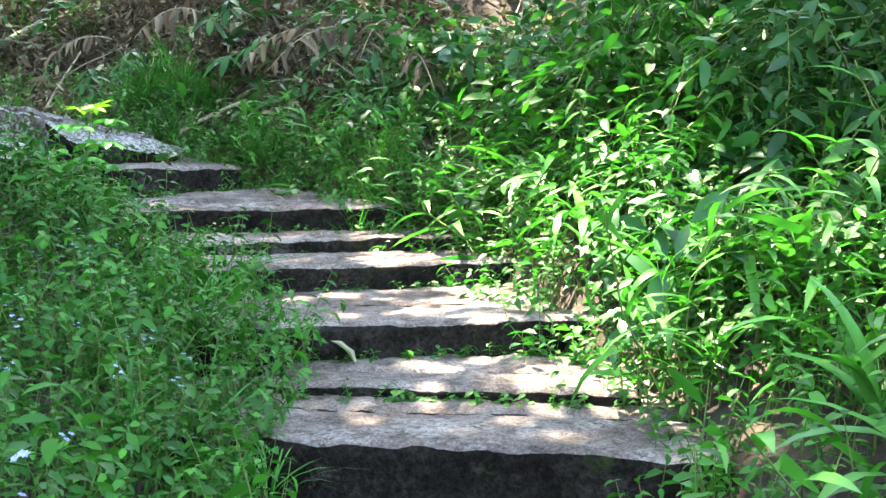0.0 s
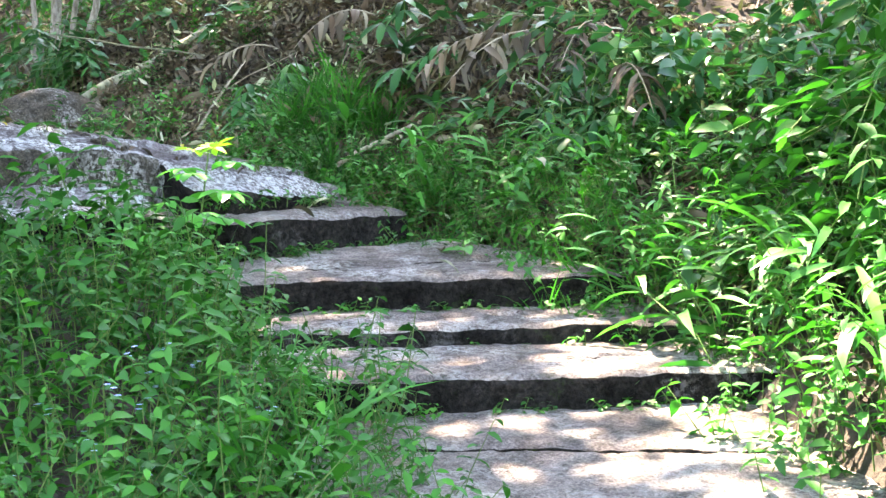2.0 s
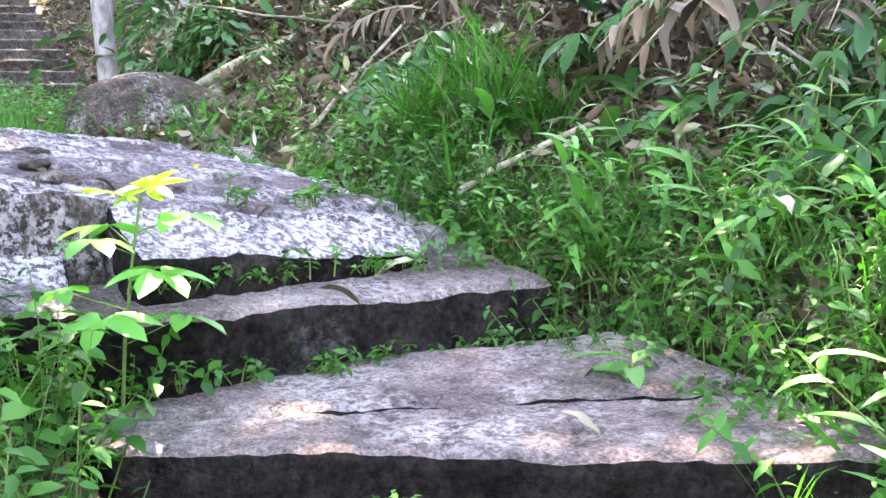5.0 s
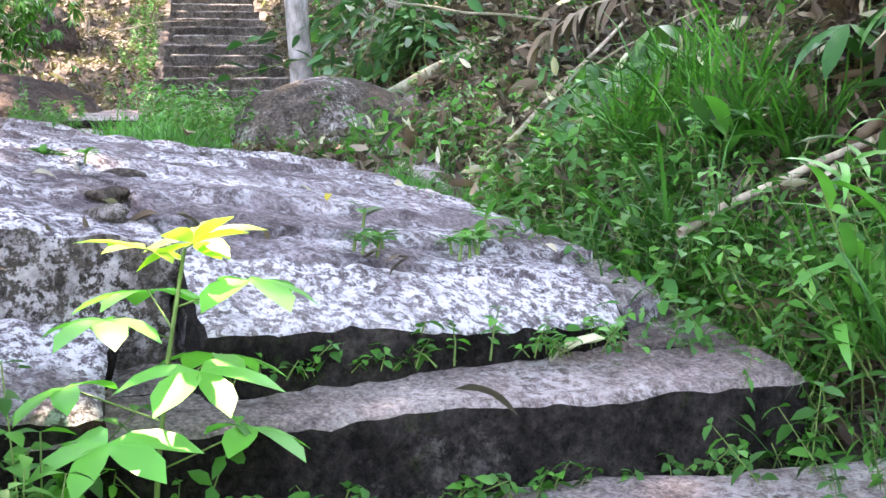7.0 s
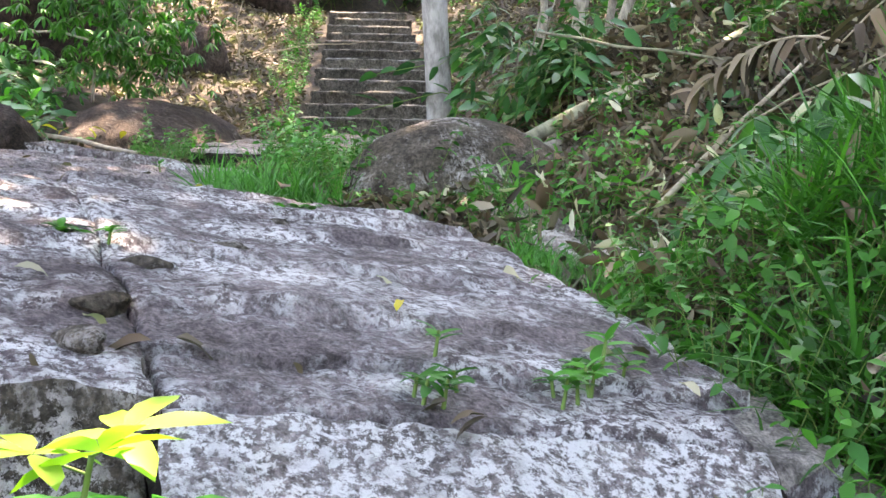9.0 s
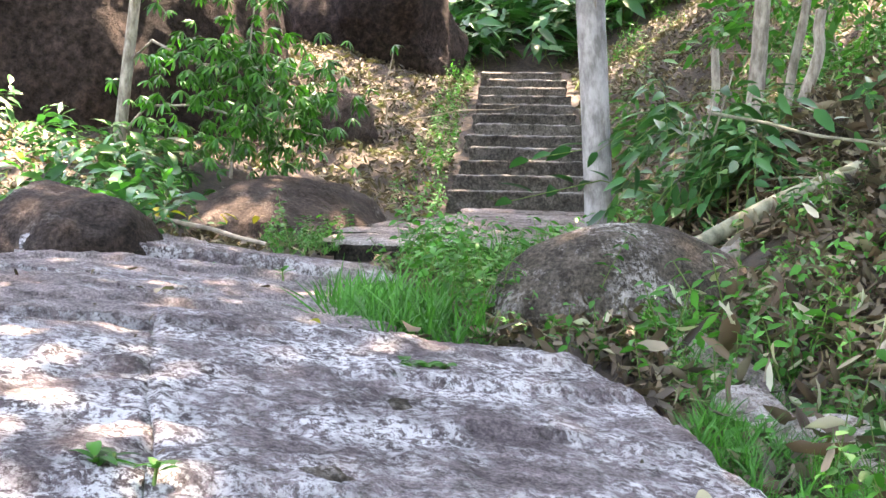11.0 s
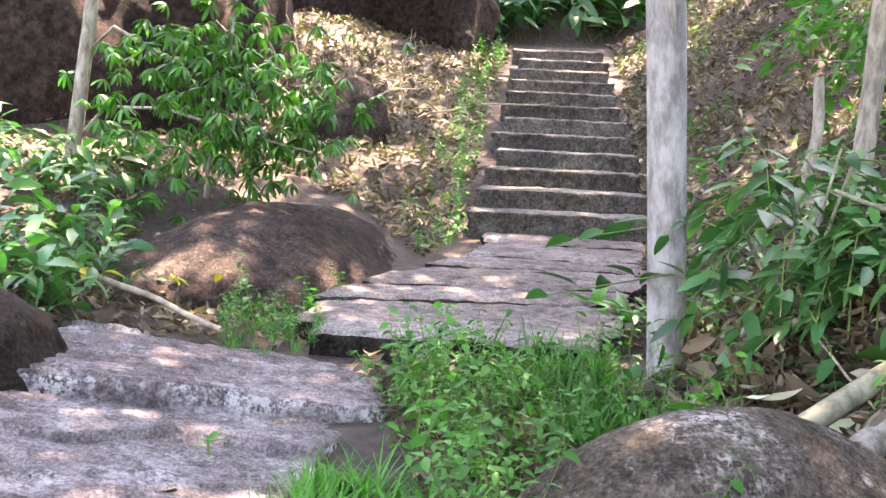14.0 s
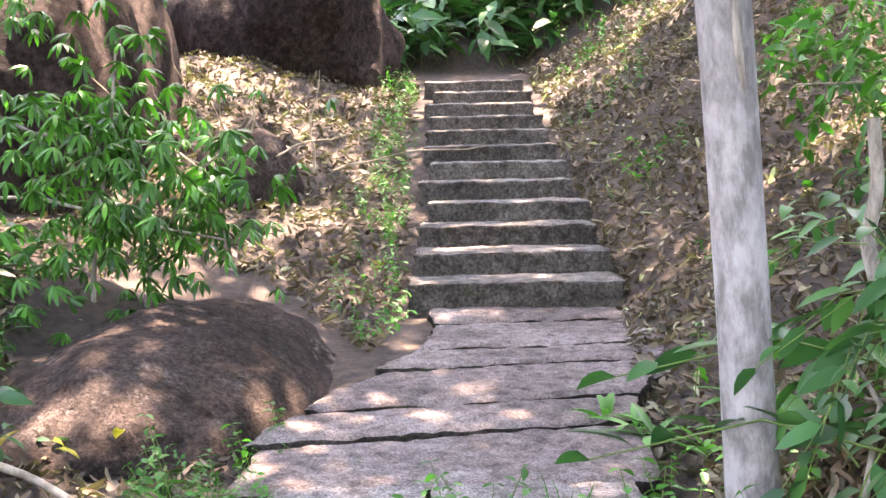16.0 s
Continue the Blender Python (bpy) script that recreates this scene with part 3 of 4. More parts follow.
# ---- sticks and trunks ----
def rod(name, a, b, r0, r1, mat, label, category, bend=0.05, seed=0, sides=9, n=14, group=""):
    a, b = Vector(a), Vector(b)
    pts = []
    for i in range(n + 1):
        t = i / n
        q = Vector((seed * 3.1, t * 2.2, 0.5))
        pts.append((b - a) * t + noise.noise_vector(q) * bend * math.sin(math.pi * min(1, t + 0.15)))
    v, f, m = stalk(pts, r0, r1, sides, 0)
    me = array_mesh(name, v, f, [mat])
    ob = new(name, me)
    ob.location = a
    return tagged(ob, label, category, group)


rod("fallen_log", (-10.75, 7.75, 2.3), (-11.25, 9.75, 3.2), 0.04, 0.034, M_LOG, "pale greenish fallen log lying up the bank", "log", 0.08, 1)
rod("fallen_log", (-10.6, 7.95, 2.32), (-11.15, 8.85, 2.72), 0.055, 0.045, M_BARK, "dark rotting log under a paler one", "log", 0.08, 2)
rod("dead_branch", (-6.72, 7.2, 1.8), (-6.9, 8.25, 2.14), 0.014, 0.012, M_STICK, "bare tan branch slanting across the bank", "branch", 0.06, 3)
rod("dead_branch", (-8.85, 7.75, 2.1), (-9.65, 9.0, 2.85), 0.013, 0.008, M_STICK, "thin straight dry stick leaning on the bank", "branch", 0.04, 4)
rod("bamboo_stem", (-11.7, 8.38, 3.08), (-9.7, 8.5, 2.75), 0.009, 0.006, M_LOG, "slender green stem bent over the bank", "branch", 0.05, 6)
rod("dead_branch", (-12.9, 8.6, 2.75), (-10.6, 8.1, 2.35), 0.007, 0.004, M_STICK, "thin brown twig above the leaf litter", "branch", 0.1, 7)
for i, (x, y, h, r, lean) in enumerate([(-13.35, 9.3, 2.9, 0.06, 0.15), (-13.15, 9.02, 0.95, 0.035, -0.05), (-13.6, 9.62, 2.4, 0.035, 0.3), (-13.0, 9.5, 0.8, 0.045, 0.1), (-9.3, 10.9, 3.0, 0.07, 0.2), (-8.3, 10.6, 3.0, 0.09, -0.2), (-7.4, 10.9, 2.6, 0.06, 0.1), (-5.0, 10.4, 2.6, 0.09, 0.1)]):
    z = float(ground(x, y)) - 0.15
    rod("tree_trunk", (x, y, z), (x + lean * 0.4, y + lean, z + h), r, r * 0.75, M_BARK, "bare pale trunk rooted in the bank", "tree trunk", 0.12, 10 + i, 12, 16, "trunks on the bank")
for i in range(46):
    g = np.random.default_rng(300 + i)
    x, y = g.uniform(-12.5, -5.0), g.uniform(7.7, 10.5)
    a, l = g.uniform(0, 3.14), g.uniform(0.35, 1.1)
    x2, y2 = x + math.cos(a) * l, max(7.4, y + math.sin(a) * l * 0.7)
    rod("dead_branch", (x, y, float(ground(x, y)) + 0.03), (x2, y2, float(ground(x2, y2)) + g.uniform(0.03, 0.2)), g.uniform(0.004, 0.011), 0.003, M_STICK, "dry twig lying in the leaf litter", "branch", 0.08, 30 + i, 5, 7, "twigs on the bank")
for i in range(16):
    g = np.random.default_rng(500 + i)
    x, y, z = -19.4 + g.normal(0, 0.4), 7.2 + g.normal(0, 0.4), 3.55
    rod("dead_branch", (x, y, z), (x + g.normal(0, 0.5), y + g.normal(0, 0.5), z + g.uniform(0.2, 0.9)), 0.012, 0.004, M_STICK, "grey dead twig beside the small boulder", "branch", 0.2, 80 + i, 5, 7, "twigs by the stairs")



# ---- trees whose crowns shade the place ----
def crown_tree(x, y, height, radius, leaves, seed, girth=0.22, gap=None, lean=(0, 0)):
    g = np.random.default_rng(seed)
    z0 = float(ground(x, y)) - 0.1
    thing = empty("forest_tree", pose(x, y, z0), "tall forest tree with a brown trunk and leafy crown", "tree", "trees shading the path")
    pts = [(0.25 * math.sin(seed + t * 2.5) * t, 0.25 * math.cos(seed * 2 + t * 2) * t, height * t) for t in np.linspace(0, 1, 9)]
    pts = [(a + lean[0] * 0.5 * (c / height) ** 3, b + lean[1] * 0.5 * (c / height) ** 3, c) for a, b, c in pts]
    v, f, m = stalk(pts, girth, girth * 0.35, 12, 0)
    ob = new("trunk", array_mesh("trunk", v, f, [M_BARK]))
    ob.parent = thing
    limbs, tips = [], []
    for i in range(14):
        a = i * 2.4 + seed
        t = 0.62 + 0.38 * i / 14
        s = np.array(pts[int(t * 8)])
        e = np.array((math.cos(a) * radius * g.uniform(0.55, 0.95), math.sin(a) * radius * g.uniform(0.55, 0.95), height * g.uniform(0.85, 1.1))) + (*lean, 0)
        mid = (s + e) / 2 + (0, 0, 0.5)
        limbs.append(stalk([s, mid, e], girth * 0.3, 0.025, 6, 0))
        tips += [mid, e, (mid + e) / 2, (s + mid) / 2]
    v, f, m = merged(limbs)
    ob = new("limbs", array_mesh("limbs", v, f, [M_BARK]))
    ob.parent = thing
    protos = [sprig(0.7, 7, 0.24, 0.5, 0.4) for _ in range(4)]
    tips = np.array(tips)
    c = tips[g.integers(0, len(tips), leaves)] + g.normal(0, 1, (leaves, 3)) * (radius * 0.24, radius * 0.24, 0.55)
    if gap:
        w = c + (x, y, z0)
        keep = np.ones(len(c), bool)
        for target, size in gap:
            d = w - target
            along = d @ np.array(SUN_DIR)
            off = np.linalg.norm(d - along[:, None] * np.array(SUN_DIR), axis=1)
            keep &= off > size * (1 + 0.35 * np.sin(3 * np.arctan2(d[:, 1], d[:, 0])))
        c = c[keep]
    ob = scatter("crown", protos, c, np.random.default_rng(seed).uniform(0.8, 1.4, len(c)), [M_CANOPY, M_BARK], "", "", 0.4, seed=seed)
    ob.parent = thing
    for k in ("kind",):
        del ob[k]


GAPS = [((-0.9, 4.4, 0.9), 0.45), ((-3.0, 5.85, 0.9), 0.9), ((-2.4, 5.3, 0.8), 0.8), ((-18.8, 7.0, 3.2), 0.3)]
for i, (x, y, h, r, ox, oy, n) in enumerate([(4.2, 4.5, 10, 3.4, -3.6, -2.0, 700), (-5.5, 0.3, 10, 3.4, 0.6, 4.4, 1100), (-8.5, 0.6, 10, 3.4, 0.6, 7.2, 1800), (-10.5, 13.0, 7.5, 3.2, -1.4, -4.9, 1100),
                                             (-17, 14.0, 7.5, 3.3, -0.2, -4.6, 1500), (-24, 15.0, 7.5, 3.3, 1.5, -4.4, 900), (-4.2, 13.6, 7.5, 3.0, -0.8, -4.3, 1100), (-13.2, -0.6, 10, 3.0, -1.6, 7.0, 1500), (-31, 12.5, 9, 5.0, 0, 0, 900), (-31, 4, 10, 5.0, 0, 0, 900)]):
    crown_tree(x, y, h, r, n, 100 + i, gap=GAPS, lean=(ox, oy))


# ---- plants in mass ----
def places(n, box, keep, seed, lift=0.0):
    g = np.random.default_rng(seed)
    x, y = g.uniform(box[0], box[1], n), g.uniform(box[2], box[3], n)
    z, d = path_place(x, y)
    ok = keep(x, y, d, g)
    x, y = x[ok], y[ok]
    return np.stack([x, y, ground(x, y) + lift], -1), g.uniform(0.7, 1.3, len(x))


def hit(centre, radii):
    return lambda x, y: ((x - centre[0]) / radii[0]) ** 2 + ((y - centre[1]) / radii[1]) ** 2 < 1


ROCKS = [hit((-10.38, 7.52), (0.45, 0.64)), hit((-15.75, 6.45), (1.9, 0.95)), hit((-12.2, 5.0), (0.7, 0.45)), hit((-20.9, 3.5), (2.9, 2.9))]


def on_stone(x, y, d):
    s = (x < -6.1) & (x > -12.8) & (y > 4.4) & (y < np.where(x > -9.4, 7.08, 6.72))
    p = (x <= -12.7) & (x > -24) & (np.abs(d) < 0.72)
    q = (x >= -6.1) & (np.abs(d) < 0.72 + 0.12 * np.sin(5 * x + 3 * y))
    for r in ROCKS:
        s = s | r(x, y)
    return s | p | q


def clumpy(x, y, f=1.0, k=0.0):
    return np.sin(2.1 * f * x + 1.3 * f * y + k) * np.cos(1.7 * f * y - 0.9 * f * x + 2 * k) + 0.5 * np.sin(5.3 * f * x - 4.1 * f * y + k)


HERBS = [herb(h, p, s) for h, p, s in ((0.22, 5, 0.05), (0.3, 6, 0.058), (0.16, 4, 0.045), (0.34, 7, 0.055), (0.26, 6, 0.05))]
TALL = [herb(h, p, s, 0.25, 0.42) for h, p, s in ((0.5, 7, 0.10), (0.6, 8, 0.12), (0.42, 6, 0.09))]
BLADES = [tuft(16, 0.34, 0.009), tuft(20, 0.28, 0.008), tuft(14, 0.4, 0.011)]
SHORT = [tuft(18, 0.2, 0.008, 0.9, 1.0), tuft(14, 0.16, 0.009, 0.9, 1.0)]
CANES = [cane(h, n, l, w) for h, n, l, w in ((0.4, 6, 0.26, 0.034), (0.55, 8, 0.3, 0.04), (0.3, 5, 0.22, 0.035), (0.6, 8, 0.24, 0.03))]
CREEP = [herb(0.05, 3, 0.035, 0.8, 0.7), herb(0.07, 4, 0.03, 0.8, 0.7), herb(0.04, 2, 0.04, 0.8, 0.7)]
DRIES = [dry(s) for s in (0.055, 0.075, 0.09, 0.05, 0.11, 0.065, 0.085, 0.06)]
BIGDRY = [dry(z) for z in (0.08, 0.11, 0.13, 0.09, 0.12, 0.15, 0.1)]
BIGLEAF = [herb(0.3, 4, 0.17, 0.4, 0.45), herb(0.42, 5, 0.2, 0.5, 0.4), herb(0.2, 3, 0.15, 0.4, 0.5)]
VINES = [sprig(0.5, 9, 0.10, 0.5, 0.8), sprig(0.4, 8, 0.085, 0.5, 0.6), sprig(0.6, 10, 0.11, 0.45, 1.0)]
STALKS = [merged([stalk([(0, 0, 0), (0.03, 0.01, 0.24)], 0.0015, 0.001, 3, 1)] + [moved(leaf(0.008, 0.007, 0.2, 0.2, 0.6, 3), rot(0, -0.2, a), (0.03 + 0.01 * math.cos(b), 0.01 + 0.01 * math.sin(b), 0.24 + 0.01 * k)) for k, b in enumerate((0, 2, 4)) for a in (0, 1.26, 2.5, 3.8, 5)])]

p, s = places(14000, (-7.5, 1.5, -1.0, 9.0), lambda x, y, d, g: (d < -0.55) & (d > -4.2) & (~on_stone(x, y, d) | ((x > -3.6) & (d < -0.5))), 11)
scatter("weeds", HERBS, p, s * 1.1, [M_HERB, M_STEM], "dense low green weeds beside the steps", "weeds", 0.25, seed=1)
p, s = places(900, (-7.0, 1.5, -1.0, 9.0), lambda x, y, d, g: (d < -0.75) & (d > -4.2) & ~on_stone(x, y, d), 12)
scatter("tall_weeds", TALL, p, s * 0.75, [M_HERB, M_STEM], "taller leafy weeds among the undergrowth", "weeds", 0.25, seed=2)
p, s = places(1500, (-7.0, 1.5, -1.0, 9.0), lambda x, y, d, g: (d < -0.6) & (d > -4) & (clumpy(x, y) > 0.1) & ~on_stone(x, y, d), 13)
scatter("grass", BLADES, p, s * 1.1, [M_GRASS, M_STEM], "long bright green grass beside the steps", "grass", 0.3, seed=3)
p, s = places(500, (-4.5, 1.0, 0.5, 5.0), lambda x, y, d, g: (d < -0.65) & (d > -2.2), 14)
scatter("wild_flowers", STALKS, p, s * 1.25, [M_FLOWER, M_STEM], "tiny pale blue flowers among green weeds", "flowers", 0.25, seed=4)
p, s = places(1500, (-4.4, -1.2, 3.0, 5.8), lambda x, y, d, g: (d > -0.95) & (d < -0.4 - 0.12 * np.sin(4 * x)), 64, 0.26)
scatter("weeds", HERBS, p, s * 1.0, [M_HERB, M_STEM], "green weeds spilling over the ends of the steps", "weeds", 0.3, seed=64)
p, s = places(160, (-4.4, -1.2, 3.0, 5.8), lambda x, y, d, g: (d > -0.95) & (d < -0.5), 65, 0.26)
scatter("grass", BLADES, p, s * 0.9, [M_GRASS, M_STEM], "fine grass leaning over the ends of the steps", "grass", 0.3, seed=65)
# right of the lower flight
p, s = places(7000, (-4.6, 3.0, 0.5, 10), lambda x, y, d, g: (d > 0.62) & (d < 4.5) & (x > -4.0 + 0.6 * np.sin(3 * y)), 21)
scatter("weeds", HERBS, p, s * 1.15, [M_HERB, M_STEM], "dense green weeds on the bank", "weeds", 0.25, seed=5)
p, s = places(1500, (-4.6, 3.0, 0.5, 10), lambda x, y, d, g: (d > 0.8) & (d < 4.2) & (x > -3.9) & (clumpy(x, y, 0.8, 1) > -0.35), 22)
scatter("strap_leaved_grass", CANES, p, s * 0.95, [M_BROAD, M_STEM], "arching broad-bladed grass with light green leaves", "grass", 0.25, seed=6)
p, s = places(1000, (-3.8, 3.0, 0.5, 10), lambda x, y, d, g: (d > 1.2) & (d < 4.5), 23)
scatter("tall_weeds", TALL, p, s * 1.0, [M_HERB, M_STEM], "tall leafy weeds crowding the bank", "weeds", 0.25, seed=7)
p, s = places(2000, (-6.2, -3.6, 5.5, 9.5), lambda x, y, d, g: (d > 0.7) & (d < 0.9 + 1.2 * g.uniform(0, 1, len(x))), 24)
scatter("weeds", HERBS, p, s * 1.0, [M_HERB, M_STEM], "shaded green weeds overhanging the steps", "weeds", 0.25, seed=25)
p, s = places(330, (-6.4, -3.6, 5.5, 9.0), lambda x, y, d, g: (d > 0.85) & (d < 1.9), 25)
scatter("strap_leaved_grass", CANES, p, s * 0.75, [M_BROAD, M_STEM], "arching broad-bladed grass beside the steps", "grass", 0.25, seed=26)
# bank
p, s = places(70000, (-26, 2.0, 5.0, 16), lambda x, y, d, g: (d > np.where(x < -13, 0.72, 0.95)) & (d < 6) & ~on_stone(x, y, d), 31, 0.02)
scatter("fallen_leaves", DRIES, p, s, [M_DRY], "brown and tan fallen leaves covering the bank", "leaf litter", 0.45, seed=8, lift=0.015)
p, s = places(20000, (-26, -12.7, 2.0, 11), lambda x, y, d, g: (d < -0.7) & (d > -4.5) & ~on_stone(x, y, d), 32, 0.02)
scatter("fallen_leaves", DRIES, p, s * 0.9, [M_DRY], "dry tan leaves strewn beside the upper stairs", "leaf litter", 0.3, seed=9, lift=0.01)
p, s = places(34000, (-13, -4.6, 6.8, 10.5), lambda x, y, d, g: ~hit((-9.0, 7.42), (0.6, 0.2))(x, y) & (d > 0.9) & (d < 4) & ~on_stone(x, y, d), 39, 0.02)
scatter("fallen_leaves", DRIES, p, s, [M_DRY], "deep brown leaf litter beside the slab", "leaf litter", 0.5, seed=29, lift=0.03)
p, s = places(1500, (-12, -4.5, 7.0, 11), lambda x, y, d, g: (d > 0.9) & (d < 4) & ~on_stone(x, y, d), 38, 0.04)
scatter("pale_fallen_leaves", DRIES, p, s * 0.9, [M_PALE], "pale withered leaves among brown leaf litter", "leaf litter", 0.5, seed=28, lift=0.03)
p, s = places(2600, (-13, -4.0, 6.0, 12), lambda x, y, d, g: (d > 0.9) & (d < 5) & (clumpy(x, y, 1.0, 2) > 0.45) & ~on_stone(x, y, d), 33)
scatter("weeds", HERBS, p, s * 0.95, [M_HERB, M_STEM], "scattered green weeds among fallen leaves", "weeds", 0.25, seed=10)
p, s = places(420, (-16, -3.8, 6.0, 13), lambda x, y, d, g: (d > 1.3) & (d < 5.5) & (clumpy(x, y, 0.7, 4) > 0.0) & ~((x > -11) & (x < -7.5) & (y < 8.6)) & ~on_stone(x, y, d), 34)
scatter("broad_leaved_plants", BIGLEAF, p, s, [M_DARK, M_STEM], "dark broad-leaved plants on the bank", "undergrowth", 0.3, seed=11)
p, s = places(420, (-8.1, -6.6, 6.9, 8.1), lambda x, y, d, g: hit((-7.45, 7.85), (0.45, 0.38))(x, y) | hit((-6.75, 7.15), (0.3, 0.2))(x, y), 35)
scatter("grass", BLADES, p, s * 1.0, [M_HERB, M_STEM], "long fine grass tufts on the bank beside the slab", "grass", 0.3, seed=12)
p, s = places(1700, (-12.9, -8.0, 6.1, 8.2), lambda x, y, d, g: hit((-10.15, 6.5), (0.75, 0.3))(x, y) | hit((-9.0, 7.45), (0.7, 0.24))(x, y) | hit((-11.9, 7.5), (0.7, 0.35))(x, y), 36)
scatter("short_grass", SHORT, p, s * np.where(p[:, 0] > -9.6, 0.6, 1.0), [M_GRASS, M_STEM], "fresh bright green grass beside the slab", "grass", 0.3, seed=13)
p, s = places(900, (-12.7, -9.0, 6.3, 8.2), lambda x, y, d, g: (hit((-11.2, 7.0), (1.2, 0.38))(x, y) | (g.uniform(0, 1, len(x)) < 0.12)) & ~on_stone(x, y, d), 37)
scatter("weeds", HERBS, p, s * 0.9, [M_GRASS, M_STEM], "bright green leafy weeds round the boulder", "weeds", 0.25, seed=14)
p, s = places(5000, (-12.8, -6.8, 6.2, 7.6), lambda x, y, d, g: ~on_stone(x, y, d) & ~hit((-9.0, 7.45), (0.65, 0.2))(x, y), 52, 0.02)
scatter("fallen_leaves", DRIES, p, s, [M_DRY], "brown leaves between slab and boulder", "leaf litter", 0.4, seed=52, lift=0.02)
p, s = places(500, (-12.8, -6.8, 6.2, 7.8), lambda x, y, d, g: ~on_stone(x, y, d), 53)
scatter("low_weeds", CREEP + HERBS[2:3], p, s * 1.4, [M_GRASS, M_STEM], "low bright weeds along the slab's edge", "weeds", 0.3, seed=53)
p, s = places(2600, (-12.6, -4.3, 7.0, 10.5), lambda x, y, d, g: (d > 0.95) & (d < 4) & ~on_stone(x, y, d), 61, 0.06)
scatter("fallen_leaves", BIGDRY, p, s * 0.8, [M_DRY], "large curled brown leaves heaped on the bank", "leaf litter", 0.6, seed=61, lift=0.05)
p, s = places(300, (-12.6, -4.3, 7.2, 10.5), lambda x, y, d, g: (d > 1.1) & (d < 4) & ~on_stone(x, y, d), 62, 0.1)
scatter("pale_fallen_leaves", BIGDRY, p, s * 0.7, [M_PALE], "large bleached leaves caught in the undergrowth", "leaf litter", 0.7, seed=62, lift=0.08)
p, s = places(700, (-4.4, 0.5, 5.2, 9.5), lambda x, y, d, g: (d > 1.0) & (d < 4), 63)
scatter("broad_leaved_plants", BIGLEAF, p, s * 0.85, [M_DARK, M_STEM], "dark green broad-leaved plants crowding the bank", "undergrowth", 0.35, seed=63)
p, s = places(150, (-11.5, -7.4, 7.3, 8.8), lambda x, y, d, g: ~on_stone(x, y, d) & (clumpy(x, y, 1.3, 5) > -0.1), 66)
scatter("broad_leaved_plants", BIGLEAF, p, s * 0.36, [M_DARK, M_STEM], "small dark-leaved plants among the leaf litter", "undergrowth", 0.4, seed=66)
p, s = places(700, (-6.3, -4.2, 6.0, 8.0), lambda x, y, d, g: (d > 0.55) & (d < 1.15), 67, 0.2)
scatter("weeds", HERBS + BLADES[:1], p, s * 0.8, [M_HERB, M_STEM], "weeds and fine grass hiding the step ends", "weeds", 0.35, seed=67)
p, s = places(900, (-9.6, -7.6, 6.95, 7.9), lambda x, y, d, g: hit((-8.09, 7.20), (0.6, 0.22))(x, y), 68, 0.05)
scatter("short_grass", SHORT, p, s * 0.5, [M_GRASS, M_STEM], "patch of fresh green grass above the slab", "grass", 0.3, seed=68)
p, s = places(3800, (-11.9, -9.6, 7.6, 9.2), lambda x, y, d, g: ~on_stone(x, y, d), 69, 0.07)
scatter("fallen_leaves", DRIES, p, s, [M_DRY], "brown leaves heaped behind the boulder", "leaf litter", 0.5, seed=69, lift=0.02)
p, s = places(260, (-10.1, -8.4, 7.15, 8.3), lambda x, y, d, g: ~on_stone(x, y, d) & (clumpy(x, y, 1.6, 1) > -0.5), 70, 0.03)
scatter("low_weeds", CREEP + HERBS[2:3] + SHORT[1:], p, s * 0.75, [M_GRASS, M_STEM], "bright low weeds in front of the boulder", "weeds", 0.35, seed=70)
p, s = places(26, (-10.1, -8.6, 7.2, 8.3), lambda x, y, d, g: ~on_stone(x, y, d), 71, 0.03)
scatter("broad_leaved_plants", BIGLEAF, p, s * 0.3, [M_BROAD, M_STEM], "sprawling green leaves at the foot of the boulder", "undergrowth", 0.6, seed=71)
p, s = places(170, (-13.4, -12.4, 6.0, 6.75), lambda x, y, d, g: hit((-12.95, 6.33), (0.45, 0.25))(x, y), 72, 0.06)
scatter("weeds", HERBS[:3] + SHORT, p, s * 0.5, [M_GRASS, M_STEM], "green weeds growing against the landing", "weeds", 0.3, seed=72)
# upper part
p, s = places(6000, (-26, -12.5, 2.0, 9.6), lambda x, y, d, g: (d < -0.66) & (d > -0.7 - 0.55 * g.uniform(0, 1, len(x))) & ~on_stone(x, y, d), 41)
scatter("weeds", HERBS, p, s * 0.85, [M_GRASS, M_STEM], "green weeds along the edge of the upper stairs", "weeds", 0.25, seed=15)
p, s = places(2200, (-27, -12.5, 7.5, 16), lambda x, y, d, g: (d > 0.9) & (d < 6) & (clumpy(x, y, 0.8, 7) > 0.5), 42)
scatter("weeds", HERBS, p, s * 1.1, [M_HERB, M_STEM], "patches of green weeds on the dirt bank", "weeds", 0.25, seed=16)
p, s = places(800, (-17, -11.0, 2.0, 6.5), lambda x, y, d, g: (d < -1.6) & ~on_stone(x, y, d) & (clumpy(x, y, 0.8, 3) > -0.3), 43)
scatter("broad_leaved_plants", BIGLEAF, p, s * 0.75, [M_DARK, M_STEM], "broad-leaved plants growing round the boulders", "undergrowth", 0.3, seed=17)
p, s = places(5000, (-40, -25, 2.0, 22), lambda x, y, d, g: (x < -26.2), 44)
scatter("far_undergrowth", BIGLEAF, p, s * 2.2, [M_DARK, M_STEM], "dark green undergrowth above the stairs", "undergrowth", 0.3, seed=18)
p, s = places(4500, (-22, 3, 8, 20), lambda x, y, d, g: (d > 5.0) & (d < 11), 45)
scatter("far_undergrowth", BIGLEAF, p, s * 1.7, [M_DARK, M_STEM], "dark shaded undergrowth high on the bank", "undergrowth", 0.3, seed=19)
